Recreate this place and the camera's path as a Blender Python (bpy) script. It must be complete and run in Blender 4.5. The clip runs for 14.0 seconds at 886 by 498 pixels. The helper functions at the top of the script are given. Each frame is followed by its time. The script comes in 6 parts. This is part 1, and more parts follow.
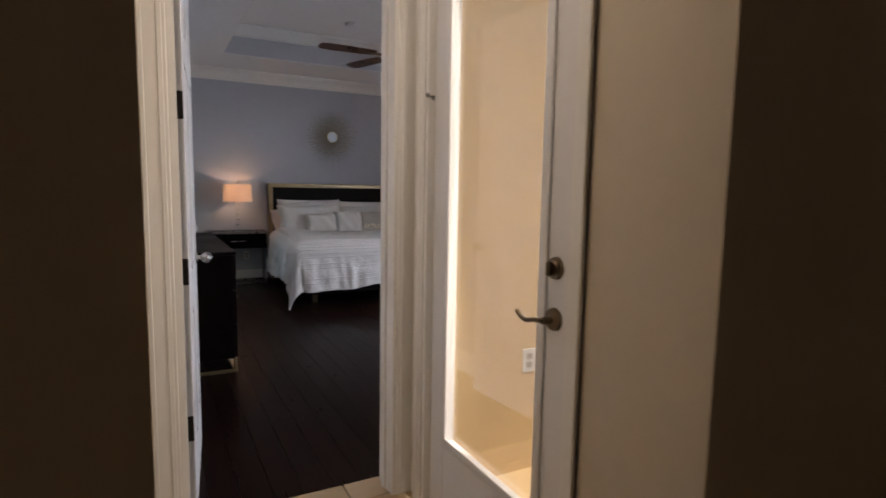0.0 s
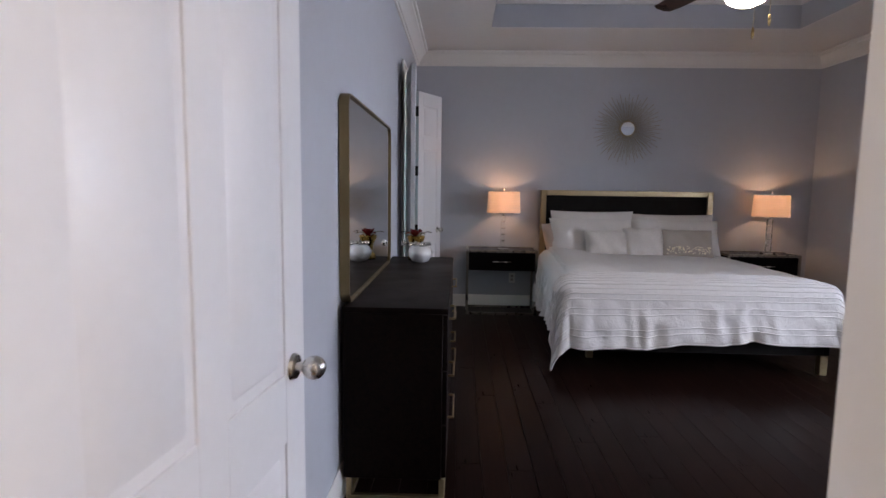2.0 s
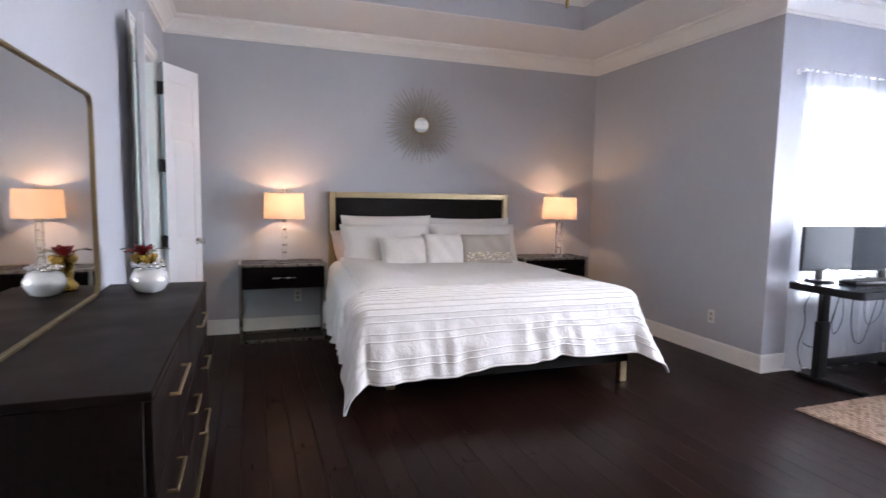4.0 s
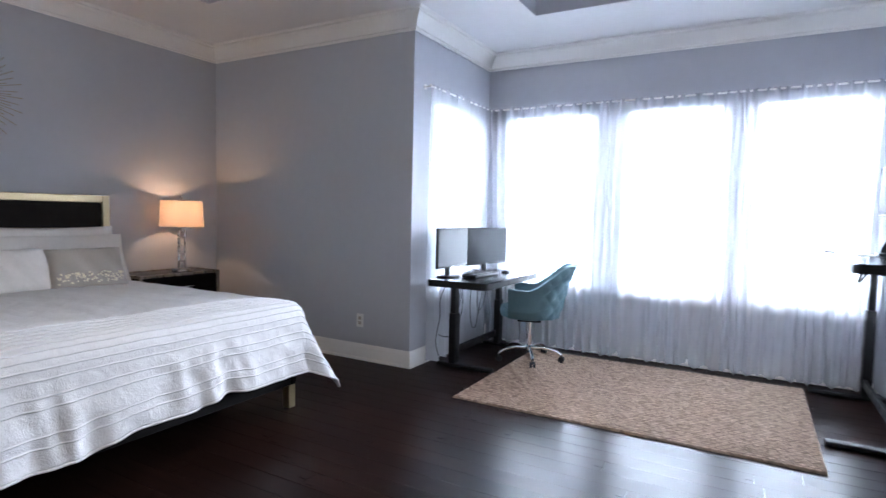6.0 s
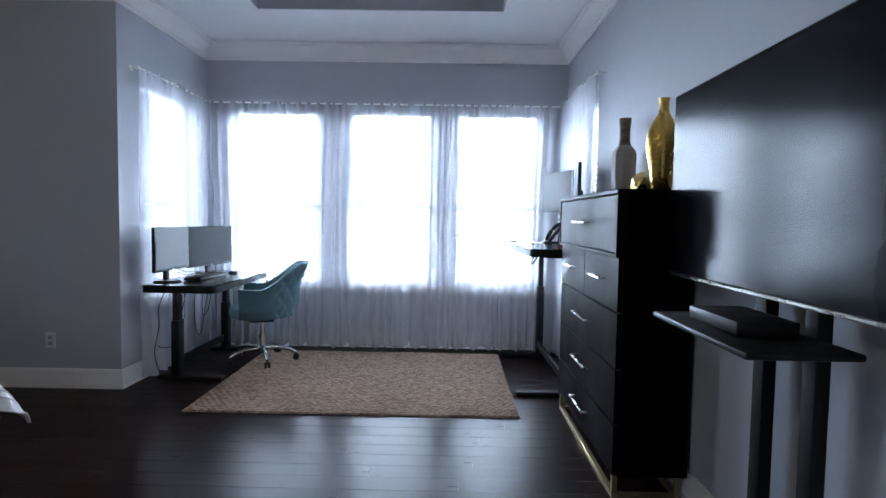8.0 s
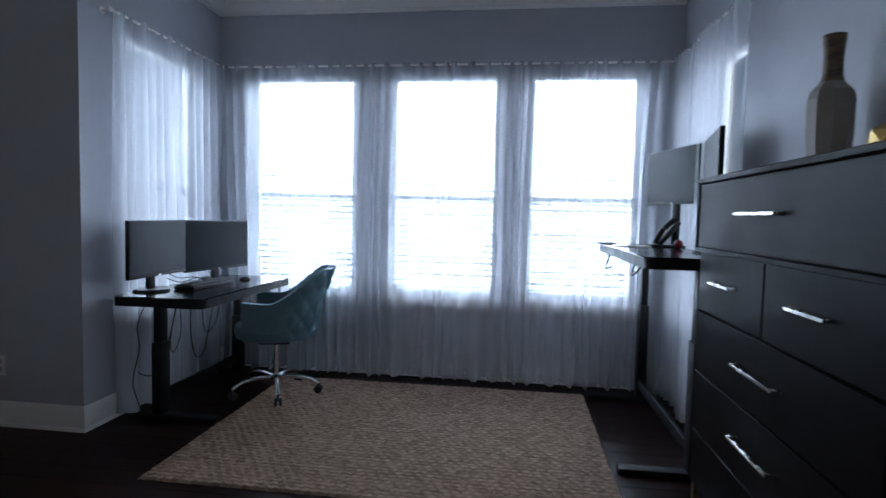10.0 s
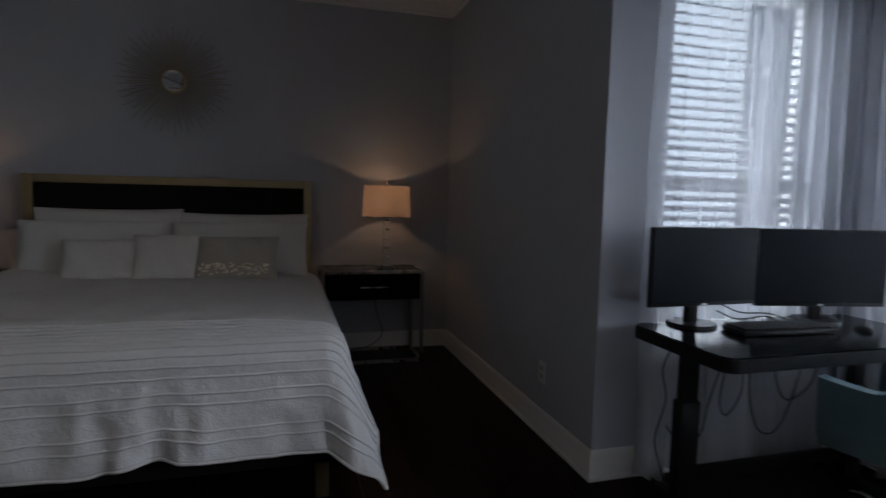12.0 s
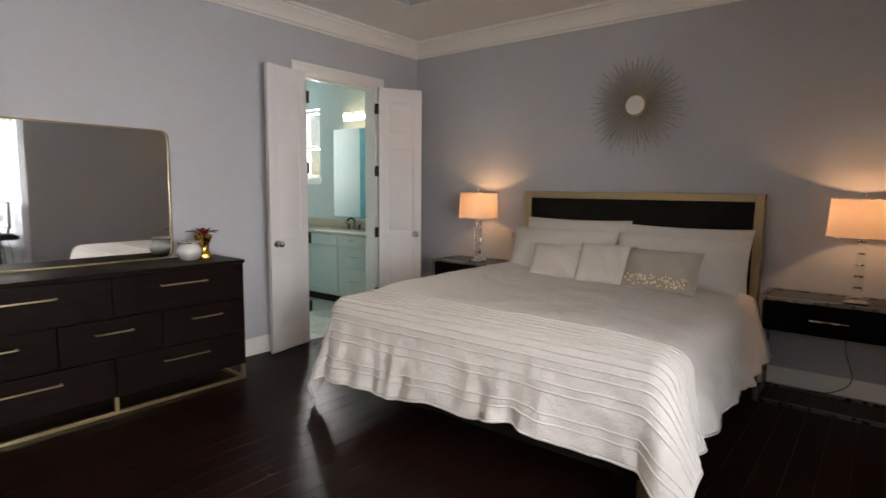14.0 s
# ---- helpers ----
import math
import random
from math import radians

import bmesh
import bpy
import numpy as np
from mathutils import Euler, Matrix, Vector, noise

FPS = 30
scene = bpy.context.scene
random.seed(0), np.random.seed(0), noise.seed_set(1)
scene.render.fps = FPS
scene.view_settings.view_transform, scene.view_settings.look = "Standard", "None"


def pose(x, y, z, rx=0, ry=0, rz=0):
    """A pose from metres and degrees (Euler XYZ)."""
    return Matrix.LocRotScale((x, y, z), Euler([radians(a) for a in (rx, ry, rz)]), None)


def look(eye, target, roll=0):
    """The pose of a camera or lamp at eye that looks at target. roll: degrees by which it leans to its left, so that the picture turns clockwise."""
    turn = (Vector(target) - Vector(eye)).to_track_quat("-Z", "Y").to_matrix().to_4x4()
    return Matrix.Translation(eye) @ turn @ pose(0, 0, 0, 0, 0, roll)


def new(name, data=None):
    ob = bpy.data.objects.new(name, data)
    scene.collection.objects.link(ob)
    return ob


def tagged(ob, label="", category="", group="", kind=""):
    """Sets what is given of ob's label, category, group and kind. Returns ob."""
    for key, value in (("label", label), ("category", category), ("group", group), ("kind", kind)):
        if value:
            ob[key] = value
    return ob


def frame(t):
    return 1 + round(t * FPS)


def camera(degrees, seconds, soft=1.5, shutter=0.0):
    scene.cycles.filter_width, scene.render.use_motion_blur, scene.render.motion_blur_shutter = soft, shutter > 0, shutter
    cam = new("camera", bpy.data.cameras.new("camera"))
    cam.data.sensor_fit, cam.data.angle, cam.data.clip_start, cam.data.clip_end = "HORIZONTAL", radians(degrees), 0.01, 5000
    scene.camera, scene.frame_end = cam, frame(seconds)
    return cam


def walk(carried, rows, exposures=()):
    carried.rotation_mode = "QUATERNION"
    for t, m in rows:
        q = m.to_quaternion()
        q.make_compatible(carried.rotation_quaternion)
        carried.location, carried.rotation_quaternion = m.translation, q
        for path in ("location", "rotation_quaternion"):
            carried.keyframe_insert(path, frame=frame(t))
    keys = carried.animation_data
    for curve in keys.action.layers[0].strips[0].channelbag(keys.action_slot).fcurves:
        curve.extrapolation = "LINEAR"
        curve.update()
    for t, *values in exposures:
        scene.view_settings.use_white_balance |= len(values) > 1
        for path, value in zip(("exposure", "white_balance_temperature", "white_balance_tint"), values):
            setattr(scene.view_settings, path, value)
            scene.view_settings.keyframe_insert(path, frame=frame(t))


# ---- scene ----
cam = camera(77.6, 14.0, 1.5, 0.25)
PATH = [
    (0, (-0.117, -0.442, 1.329), (0.814, 1.315, 1.111), 1.0),
    (0.5, (0.133, -0.032, 1.333), (0.653, 1.886, 1.109), 0.7),
    (1, (0.293, 0.419, 1.363), (0.481, 2.398, 1.141), 0.6),
    (1.5, (0.368, 0.868, 1.368), (0.35, 2.856, 1.149), 0.6),
    (2, (0.437, 1.335, 1.37), (0.377, 3.322, 1.15), 0.8),
    (2.2, (0.484, 1.455, 1.345), (0.412, 3.443, 1.134), 0.9),
    (4.3, (0.624, 2.316, 1.341), (1.505, 4.102, 1.158), 1.2),
    (4.5, (0.619, 2.423, 1.321), (1.65, 4.127, 1.145), 1.4),
    (5, (0.647, 2.628, 1.308), (1.956, 4.132, 1.148), 1.5),
    (5.5, (0.684, 2.77, 1.279), (2.231, 4.031, 1.143), 1.4),
    (6, (0.611, 2.906, 1.279), (2.35, 3.885, 1.151), 1.3),
    (6.5, (0.505, 2.957, 1.293), (2.386, 3.625, 1.169), 1.4),
    (7, (0.438, 3.0, 1.287), (2.411, 3.31, 1.176), 1.2),
    (7.2, (0.413, 2.985, 1.288), (2.4, 3.176, 1.177), 1.0),
    (9.3, (1.132, 3.0, 1.208), (3.129, 2.97, 1.096), 0.9),
    (9.5, (1.293, 3.009, 1.23), (3.289, 3.046, 1.113), 1.1),
    (10, (1.703, 3.015, 1.223), (3.683, 3.274, 1.104), 1.3),
    (10.5, (2.101, 3.066, 1.224), (3.981, 3.739, 1.1), 1.7),
    (11, (2.547, 3.022, 1.223), (4.062, 4.321, 1.089), 1.4),
    (11.5, (2.816, 3.085, 1.246), (3.933, 4.737, 1.087), 1.7),
    (12, (3.056, 3.214, 1.257), (3.606, 5.129, 1.074), 1.3),
    (12.5, (3.276, 3.332, 1.272), (3.19, 5.321, 1.081), 1.3),
    (13, (3.468, 3.293, 1.356), (2.858, 5.184, 1.128), 1.0),
    (13.5, (3.689, 3.251, 1.383), (2.718, 4.984, 1.149), 0.7),
    (14, (3.917, 3.199, 1.379), (2.672, 4.748, 1.161), 0.6),
]
EXPOSURES = [
    (0.0, -0.15, 7000, 16), (0.6, 0.1, 6950, 17), (1.1, 0.32, 6850, 16), (1.6, 0.15, 6900, 18), (2.2, 0.2, 6850, 19), (4.3, 1.25, 6950, 17), (5.0, 1.15, 6700, 15), (7.2, 0.3, 6200, 10),
    (9.3, -0.85, 6000, 9), (10.5, -1.6, 6100, 9), (11.0, -1.95, 6150, 9), (12.0, -1.85, 6850, 11), (12.5, -1.05, 8100, 14), (13.0, -0.35, 8500, 16), (13.5, 0.02, 8900, 16), (14.0, 0.3, 8700, 15),
]
walk(cam, [(t, look(eye, target, roll)) for t, eye, target, roll in PATH], EXPOSURES)

# ---------------------------------------------------------------- light
world = bpy.data.worlds.new("sky")
scene.world = world
world.use_nodes = True
_n = world.node_tree.nodes
_sky = _n.new("ShaderNodeTexSky")
_sky.sky_type, _sky.sun_disc = "NISHITA", False
_sky.sun_elevation, _sky.sun_rotation = radians(69.5), radians(168)
_n["Background"].inputs[1].default_value = 0.10
world.node_tree.links.new(_sky.outputs[0], _n["Background"].inputs[0])


def lamp(name, kind, watts, m, colour=(1, 1, 1), **more):
    data = bpy.data.lights.new(name, kind)
    data.energy, data.color = watts, colour
    for key, value in more.items():
        if key == "size":
            data.size = value
        elif key == "size_y":
            data.shape, data.size_y = "RECTANGLE", value
        elif key == "radius":
            data.shadow_soft_size = value
        elif key == "angle":
            data.angle = value
    ob = new(name, data)
    ob.matrix_world = m
    return ob


lamp("sun", "SUN", 3.6, look((0.4, -1.9, 5.2), (0, 0, 0)), (1.0, 0.93, 0.82), angle=radians(0.6))

# ---------------------------------------------------------------- materials
MATS = {}


def M(name, base, rough=0.5, metal=0.0, var=0.08, scale=6.0, bump=0.0, bscale=120.0, coat=0.0, spec=0.5, rvar=0.08, island=0.0):
    """A plain surface with variation at two scales and fine relief."""
    m = bpy.data.materials.new(name)
    m.use_nodes = True
    nt = m.node_tree
    b = nt.nodes["Principled BSDF"]
    co = nt.nodes.new("ShaderNodeTexCoord")
    n1, n2 = nt.nodes.new("ShaderNodeTexNoise"), nt.nodes.new("ShaderNodeTexNoise")
    n1.inputs["Scale"].default_value, n2.inputs["Scale"].default_value = scale, scale * 9
    n1.inputs["Detail"].default_value = 4
    for n in (n1, n2):
        nt.links.new(co.outputs["Object"], n.inputs["Vector"])
    add = nt.nodes.new("ShaderNodeMath")
    add.operation = "ADD"
    nt.links.new(n1.outputs[0], add.inputs[0])
    nt.links.new(n2.outputs[0], add.inputs[1])
    mr = nt.nodes.new("ShaderNodeMapRange")
    mr.inputs["From Min"].default_value, mr.inputs["From Max"].default_value = 0.6, 1.4
    mr.inputs["To Min"].default_value, mr.inputs["To Max"].default_value = 1 - var, 1 + var
    nt.links.new(add.outputs[0], mr.inputs["Value"])
    hsv = nt.nodes.new("ShaderNodeHueSaturation")
    hsv.inputs["Color"].default_value = (*base, 1)
    if island:
        oi = nt.nodes.new("ShaderNodeObjectInfo")
        mr2 = nt.nodes.new("ShaderNodeMapRange")
        mr2.inputs["To Min"].default_value, mr2.inputs["To Max"].default_value = 1 - island, 1 + island
        nt.links.new(oi.outputs["Random"], mr2.inputs["Value"])
        mul = nt.nodes.new("ShaderNodeMath")
        mul.operation = "MULTIPLY"
        nt.links.new(mr.outputs[0], mul.inputs[0])
        nt.links.new(mr2.outputs[0], mul.inputs[1])
        nt.links.new(mul.outputs[0], hsv.inputs["Value"])
    else:
        nt.links.new(mr.outputs[0], hsv.inputs["Value"])
    nt.links.new(hsv.outputs[0], b.inputs["Base Color"])
    rr = nt.nodes.new("ShaderNodeMapRange")
    rr.inputs["From Min"].default_value, rr.inputs["From Max"].default_value = 0.3, 0.7
    rr.inputs["To Min"].default_value, rr.inputs["To Max"].default_value = max(0.02, rough - rvar), min(1, rough + rvar)
    nt.links.new(n1.outputs[0], rr.inputs["Value"])
    nt.links.new(rr.outputs[0], b.inputs["Roughness"])
    b.inputs["Metallic"].default_value = metal
    b.inputs["Specular IOR Level"].default_value = spec
    b.inputs["Coat Weight"].default_value = coat
    b.inputs["Coat Roughness"].default_value = 0.12
    if bump:
        n3 = nt.nodes.new("ShaderNodeTexNoise")
        n3.inputs["Scale"].default_value = bscale
        n3.inputs["Detail"].default_value = 3
        nt.links.new(co.outputs["Object"], n3.inputs["Vector"])
        bp = nt.nodes.new("ShaderNodeBump")
        bp.inputs["Strength"].default_value, bp.inputs["Distance"].default_value = bump, 0.002
        nt.links.new(n3.outputs[0], bp.inputs["Height"])
        nt.links.new(bp.outputs[0], b.inputs["Normal"])
    MATS[name] = m
    return m


def wood(name, base, dark, rough, grain=(6, 60, 60), coat=0.0, island=0.0, spec=0.5, relief=0.12, rvar=0.08):
    """Wood with long grain; grain gives the noise scale along x, y, z."""
    m = M(name, base, rough, 0, 0.1, 3, 0, coat=coat, island=island, spec=spec, rvar=rvar)
    nt = m.node_tree
    b = nt.nodes["Principled BSDF"]
    co = nt.nodes.new("ShaderNodeTexCoord")
    mp = nt.nodes.new("ShaderNodeMapping")
    mp.inputs["Scale"].default_value = grain
    nt.links.new(co.outputs["Object"], mp.inputs["Vector"])
    if island:
        oi = nt.nodes.new("ShaderNodeObjectInfo")
        cm = nt.nodes.new("ShaderNodeCombineXYZ")
        mu = nt.nodes.new("ShaderNodeMath")
        mu.operation = "MULTIPLY"
        mu.inputs[1].default_value = 37.0
        nt.links.new(oi.outputs["Random"], mu.inputs[0])
        nt.links.new(mu.outputs[0], cm.inputs[2])
        nt.links.new(cm.outputs[0], mp.inputs["Location"])
    g = nt.nodes.new("ShaderNodeTexNoise")
    g.inputs["Scale"].default_value, g.inputs["Detail"].default_value = 1.0, 6
    g.inputs["Distortion"].default_value = 0.6
    nt.links.new(mp.outputs[0], g.inputs["Vector"])
    mix = nt.nodes.new("ShaderNodeMixRGB")
    mix.inputs[2].default_value = (*dark, 1)
    ramp = nt.nodes.new("ShaderNodeMapRange")
    ramp.inputs["From Min"].default_value, ramp.inputs["From Max"].default_value = 0.42, 0.68
    nt.links.new(g.outputs[0], ramp.inputs["Value"])
    nt.links.new(ramp.outputs[0], mix.inputs[0])
    src = b.inputs["Base Color"].links[0].from_socket
    nt.links.new(src, mix.inputs[1])
    nt.links.new(mix.outputs[0], b.inputs["Base Color"])
    bp = nt.nodes.new("ShaderNodeBump")
    bp.inputs["Strength"].default_value, bp.inputs["Distance"].default_value = relief, 0.001
    nt.links.new(g.outputs[0], bp.inputs["Height"])
    nt.links.new(bp.outputs[0], b.inputs["Normal"])
    return m


def glass(name, tint=(0.95, 0.98, 0.97), rough=0.0):
    m = bpy.data.materials.new(name)
    m.use_nodes = True
    nt = m.node_tree
    b = nt.nodes["Principled BSDF"]
    b.inputs["Base Color"].default_value = (*tint, 1)
    b.inputs["Transmission Weight"].default_value = 1
    b.inputs["Roughness"].default_value, b.inputs["IOR"].default_value = rough, 1.45
    return m


def pane_glass(name, tint, gloss=0.08):
    """Thin flat glass: clear with a share of mirror gloss that grows at grazing angles."""
    m = bpy.data.materials.new(name)
    m.use_nodes = True
    nt = m.node_tree
    nt.nodes.remove(nt.nodes["Principled BSDF"])
    t, g, mix, lw, fr = (nt.nodes.new(k) for k in ("ShaderNodeBsdfTransparent", "ShaderNodeBsdfGlossy", "ShaderNodeMixShader", "ShaderNodeLayerWeight", "ShaderNodeMapRange"))
    lw.inputs["Blend"].default_value = 0.18
    fr.inputs["To Min"].default_value, fr.inputs["To Max"].default_value = 0.03, 0.5
    nt.links.new(lw.outputs["Facing"], fr.inputs["Value"])
    t.inputs[0].default_value = (*tint, 1)
    g.inputs["Roughness"].default_value = 0.02
    nt.links.new(fr.outputs[0], mix.inputs[0])
    nt.links.new(t.outputs[0], mix.inputs[1])
    nt.links.new(g.outputs[0], mix.inputs[2])
    nt.links.new(mix.outputs[0], nt.nodes["Material Output"].inputs[0])
    return m


def cloth_through(name, colour, see, trans, weave=0.0, scale=900.0, uneven=0.06):
    """Thin cloth: a share seen straight through, the rest spread through and back."""
    m = bpy.data.materials.new(name)
    m.use_nodes = True
    nt = m.node_tree
    nt.nodes.remove(nt.nodes["Principled BSDF"])
    t, tr, df, m1, m2 = (nt.nodes.new(k) for k in ("ShaderNodeBsdfTransparent", "ShaderNodeBsdfTranslucent", "ShaderNodeBsdfDiffuse", "ShaderNodeMixShader", "ShaderNodeMixShader"))
    for n in (tr, df):
        n.inputs[0].default_value = (*colour, 1)
    m1.inputs[0].default_value = trans
    nt.links.new(df.outputs[0], m1.inputs[1])
    nt.links.new(tr.outputs[0], m1.inputs[2])
    co, ns, mr = nt.nodes.new("ShaderNodeTexCoord"), nt.nodes.new("ShaderNodeTexNoise"), nt.nodes.new("ShaderNodeMapRange")
    ns.inputs["Scale"].default_value = 5.0
    ns.inputs["Detail"].default_value = 5
    nt.links.new(co.outputs["Object"], ns.inputs["Vector"])
    mr.inputs["From Min"].default_value, mr.inputs["From Max"].default_value = 0.3, 0.7
    mr.inputs["To Min"].default_value, mr.inputs["To Max"].default_value = max(0, see - uneven), see + uneven * (see > 0)
    nt.links.new(ns.outputs[0], mr.inputs["Value"])
    nt.links.new(mr.outputs[0], m2.inputs[0])
    nt.links.new(m1.outputs[0], m2.inputs[1])
    nt.links.new(t.outputs[0], m2.inputs[2])
    if weave:
        wv, bp = nt.nodes.new("ShaderNodeTexNoise"), nt.nodes.new("ShaderNodeBump")
        wv.inputs["Scale"].default_value = scale
        nt.links.new(co.outputs["Object"], wv.inputs["Vector"])
        bp.inputs["Strength"].default_value, bp.inputs["Distance"].default_value = weave, 0.001
        nt.links.new(wv.outputs[0], bp.inputs["Height"])
        nt.links.new(bp.outputs[0], df.inputs["Normal"])
    nt.links.new(m2.outputs[0], nt.nodes["Material Output"].inputs[0])
    return m


def glow(name, colour, strength):
    m = bpy.data.materials.new(name)
    m.use_nodes = True
    b = m.node_tree.nodes["Principled BSDF"]
    b.inputs["Base Color"].default_value = (*colour, 1)
    b.inputs["Emission Color"].default_value = (*colour, 1)
    b.inputs["Emission Strength"].default_value = strength
    return m


paint_wall = M("paint_blue_grey", (0.465, 0.475, 0.515), 0.62, var=0.025, scale=1.5, bump=0.25, bscale=260)
paint_white = M("paint_white_trim", (0.82, 0.80, 0.77), 0.4, var=0.02, scale=3, bump=0.06, bscale=90)
paint_ceiling = M("paint_ceiling", (0.80, 0.785, 0.775), 0.8, var=0.02, scale=2, bump=0.2, bscale=200)
paint_beige = M("paint_beige", (0.64, 0.555, 0.45), 0.65, var=0.03, scale=2, bump=0.25, bscale=220)
stucco = M("stucco_tan", (0.68, 0.50, 0.28), 0.9, var=0.06, scale=4, bump=0.7, bscale=90)
door_white = M("door_white", (0.78, 0.77, 0.78), 0.38, var=0.02, scale=4, bump=0.05, bscale=60)
plank_wood = wood("plank_dark", (0.016, 0.0065, 0.005), (0.007, 0.0036, 0.0031), 0.29, (40, 3.0, 40), island=0.2, spec=0.055, relief=0.0, rvar=0.02)
espresso = wood("espresso_wood", (0.010, 0.0055, 0.0045), (0.005, 0.0032, 0.003), 0.44, (50, 5, 50), spec=0.06)
espresso_up = wood("espresso_chest", (0.0060, 0.0043, 0.0046), (0.004, 0.003, 0.003), 0.46, (5, 50, 50), spec=0.028)
champagne = M("champagne_metal", (0.50, 0.40, 0.24), 0.38, 1.0, 0.06, 20, 0.05, 200)
mirror_trim = M("mirror_trim_brass", (0.24, 0.185, 0.10), 0.42, 1.0, 0.05, 14)
ray_metal = M("sunburst_rays", (0.36, 0.31, 0.23), 0.5, 0.6, 0.1, 30)
brass = M("brass_brushed", (0.55, 0.40, 0.16), 0.26, 1.0, 0.05, 14, 0.05, 260)
pewter = M("pewter_metal", (0.30, 0.28, 0.25), 0.30, 1.0, 0.06, 20)
nickel = M("brushed_nickel", (0.62, 0.60, 0.57), 0.26, 1.0, 0.04, 25)
chrome = M("chrome", (0.75, 0.76, 0.78), 0.07, 1.0, 0.02, 5)
bronze = M("dark_bronze", (0.025, 0.021, 0.018), 0.42, 0.7, 0.1, 30)
bronze_old = M("aged_bronze", (0.16, 0.12, 0.08), 0.38, 1.0, 0.1, 30)
black_metal = M("black_powder_coat", (0.008, 0.008, 0.009), 0.55, 0.0, 0.08, 20, 0.2, 400, spec=0.25)
black_plastic = M("black_plastic", (0.010, 0.010, 0.011), 0.5, 0, 0.06, 20, spec=0.22)
black_glass = M("black_glass_top", (0.005, 0.005, 0.006), 0.16, 0, 0.02, 3, rvar=0.04, spec=0.16)
screen_glass = M("screen_matte", (0.007, 0.009, 0.012), 0.30, 0, 0.02, 2, spec=0.06, rvar=0.01)
tv_glass = M("tv_screen", (0.006, 0.007, 0.009), 0.17, 0, 0.03, 2, spec=0.12, rvar=0.02)
velvet_black = M("headboard_fabric", (0.009, 0.0075, 0.007), 0.85, 0, 0.15, 10, 0.4, 500, spec=0.25)
linen = M("white_linen", (0.70, 0.665, 0.63), 0.85, 0, 0.03, 4, 0.4, 300, spec=0.2)
linen_tex = M("textured_linen", (0.66, 0.615, 0.575), 0.85, 0, 0.07, 40, 0.9, 70, spec=0.2)
satin_grey = M("champagne_satin", (0.42, 0.37, 0.32), 0.5, 0, 0.06, 12, 0.4, 260, spec=0.4)
sequin = M("silver_sequins", (0.92, 0.84, 0.66), 0.34, 1.0, 0.15, 200, 0.5, 240)
peach_linen = M("peach_sheet", (0.60, 0.47, 0.40), 0.85, 0, 0.05, 6, 0.3, 200, spec=0.2)
teal_velvet = M("teal_velvet", (0.10, 0.175, 0.20), 0.8, 0, 0.12, 12, 0.35, 500, spec=0.25)
mirror_mat = M("mirror_silver", (0.86, 0.87, 0.86), 0.015, 1.0, 0.005, 2, rvar=0.01)
crystal = glass("crystal", (0.96, 0.97, 0.97))
clear_pane = pane_glass("clear_pane", (0.97, 0.98, 0.98))
teal_pane = pane_glass("teal_glass", (0.45, 0.80, 0.84))
sheer = cloth_through("sheer_voile", (0.86, 0.87, 0.90), 0.60, 0.63, 0.0, 900.0, 0.015)
shade_cloth = cloth_through("linen_shade", (0.72, 0.55, 0.44), 0.0, 0.30, 0.4, 700)
gold_leaf = M("hammered_gold", (0.62, 0.40, 0.10), 0.22, 1.0, 0.1, 30, 0.9, 80)
vase_stone = M("vase_stone", (0.34, 0.31, 0.28), 0.6, 0, 0.15, 20, 0.5, 60)
vase_wood = wood("vase_neck", (0.17, 0.115, 0.07), (0.06, 0.04, 0.03), 0.45, (20, 20, 70))
pearl = M("pearl_ceramic", (0.70, 0.70, 0.69), 0.16, 0.35, 0.06, 12, 0.2, 60, coat=0.5)
plastic_white = M("white_plastic", (0.72, 0.71, 0.69), 0.35, 0, 0.02, 8)
vinyl_slat = M("blind_slat", (0.31, 0.32, 0.35), 0.4, 0, 0.03, 5)
fan_wood = wood("fan_blade_wood", (0.10, 0.035, 0.016), (0.04, 0.014, 0.008), 0.3, (5, 40, 40), coat=0.2)
cabinet_cream = M("cabinet_cream", (0.64, 0.66, 0.62), 0.42, 0, 0.02, 5)
granite = M("granite_beige", (0.47, 0.42, 0.33), 0.18, 0, 0.25, 30, spec=0.6)
tile_white = M("tile_white", (0.72, 0.72, 0.66), 0.18, 0, 0.03, 4, spec=0.5)
bath_paint = M("bath_paint", (0.46, 0.55, 0.55), 0.6, 0, 0.02, 3, 0.15, 200)
tile_tan = M("tile_tan", (0.46, 0.34, 0.21), 0.35, 0, 0.1, 6, island=0.06)
grout = M("grout", (0.25, 0.20, 0.15), 0.9, 0, 0.1, 20)
subfloor = M("dark_gap", (0.010, 0.007, 0.006), 0.8, 0, 0.1, 20)
rubber = M("black_rubber", (0.012, 0.012, 0.012), 0.7, 0, 0.1, 20)
red_glass = M("red_gloss", (0.13, 0.012, 0.014), 0.2, 0, 0.05, 5)
brick_dim = M("ground_earth", (0.14, 0.13, 0.09), 0.9, 0, 0.25, 3, 0.5, 30)
lamp_glow = glow("frosted_globe_lit", (1.0, 0.86, 0.68), 32.0)
# emission that stands in for outdoor glare behind the east windows
far_glare = glow("daylight_glow_slab", (0.72, 0.88, 1.08), 6.0)
bath_glow = glow("bath_lamp_glass", (1.0, 0.90, 0.70), 7.0)


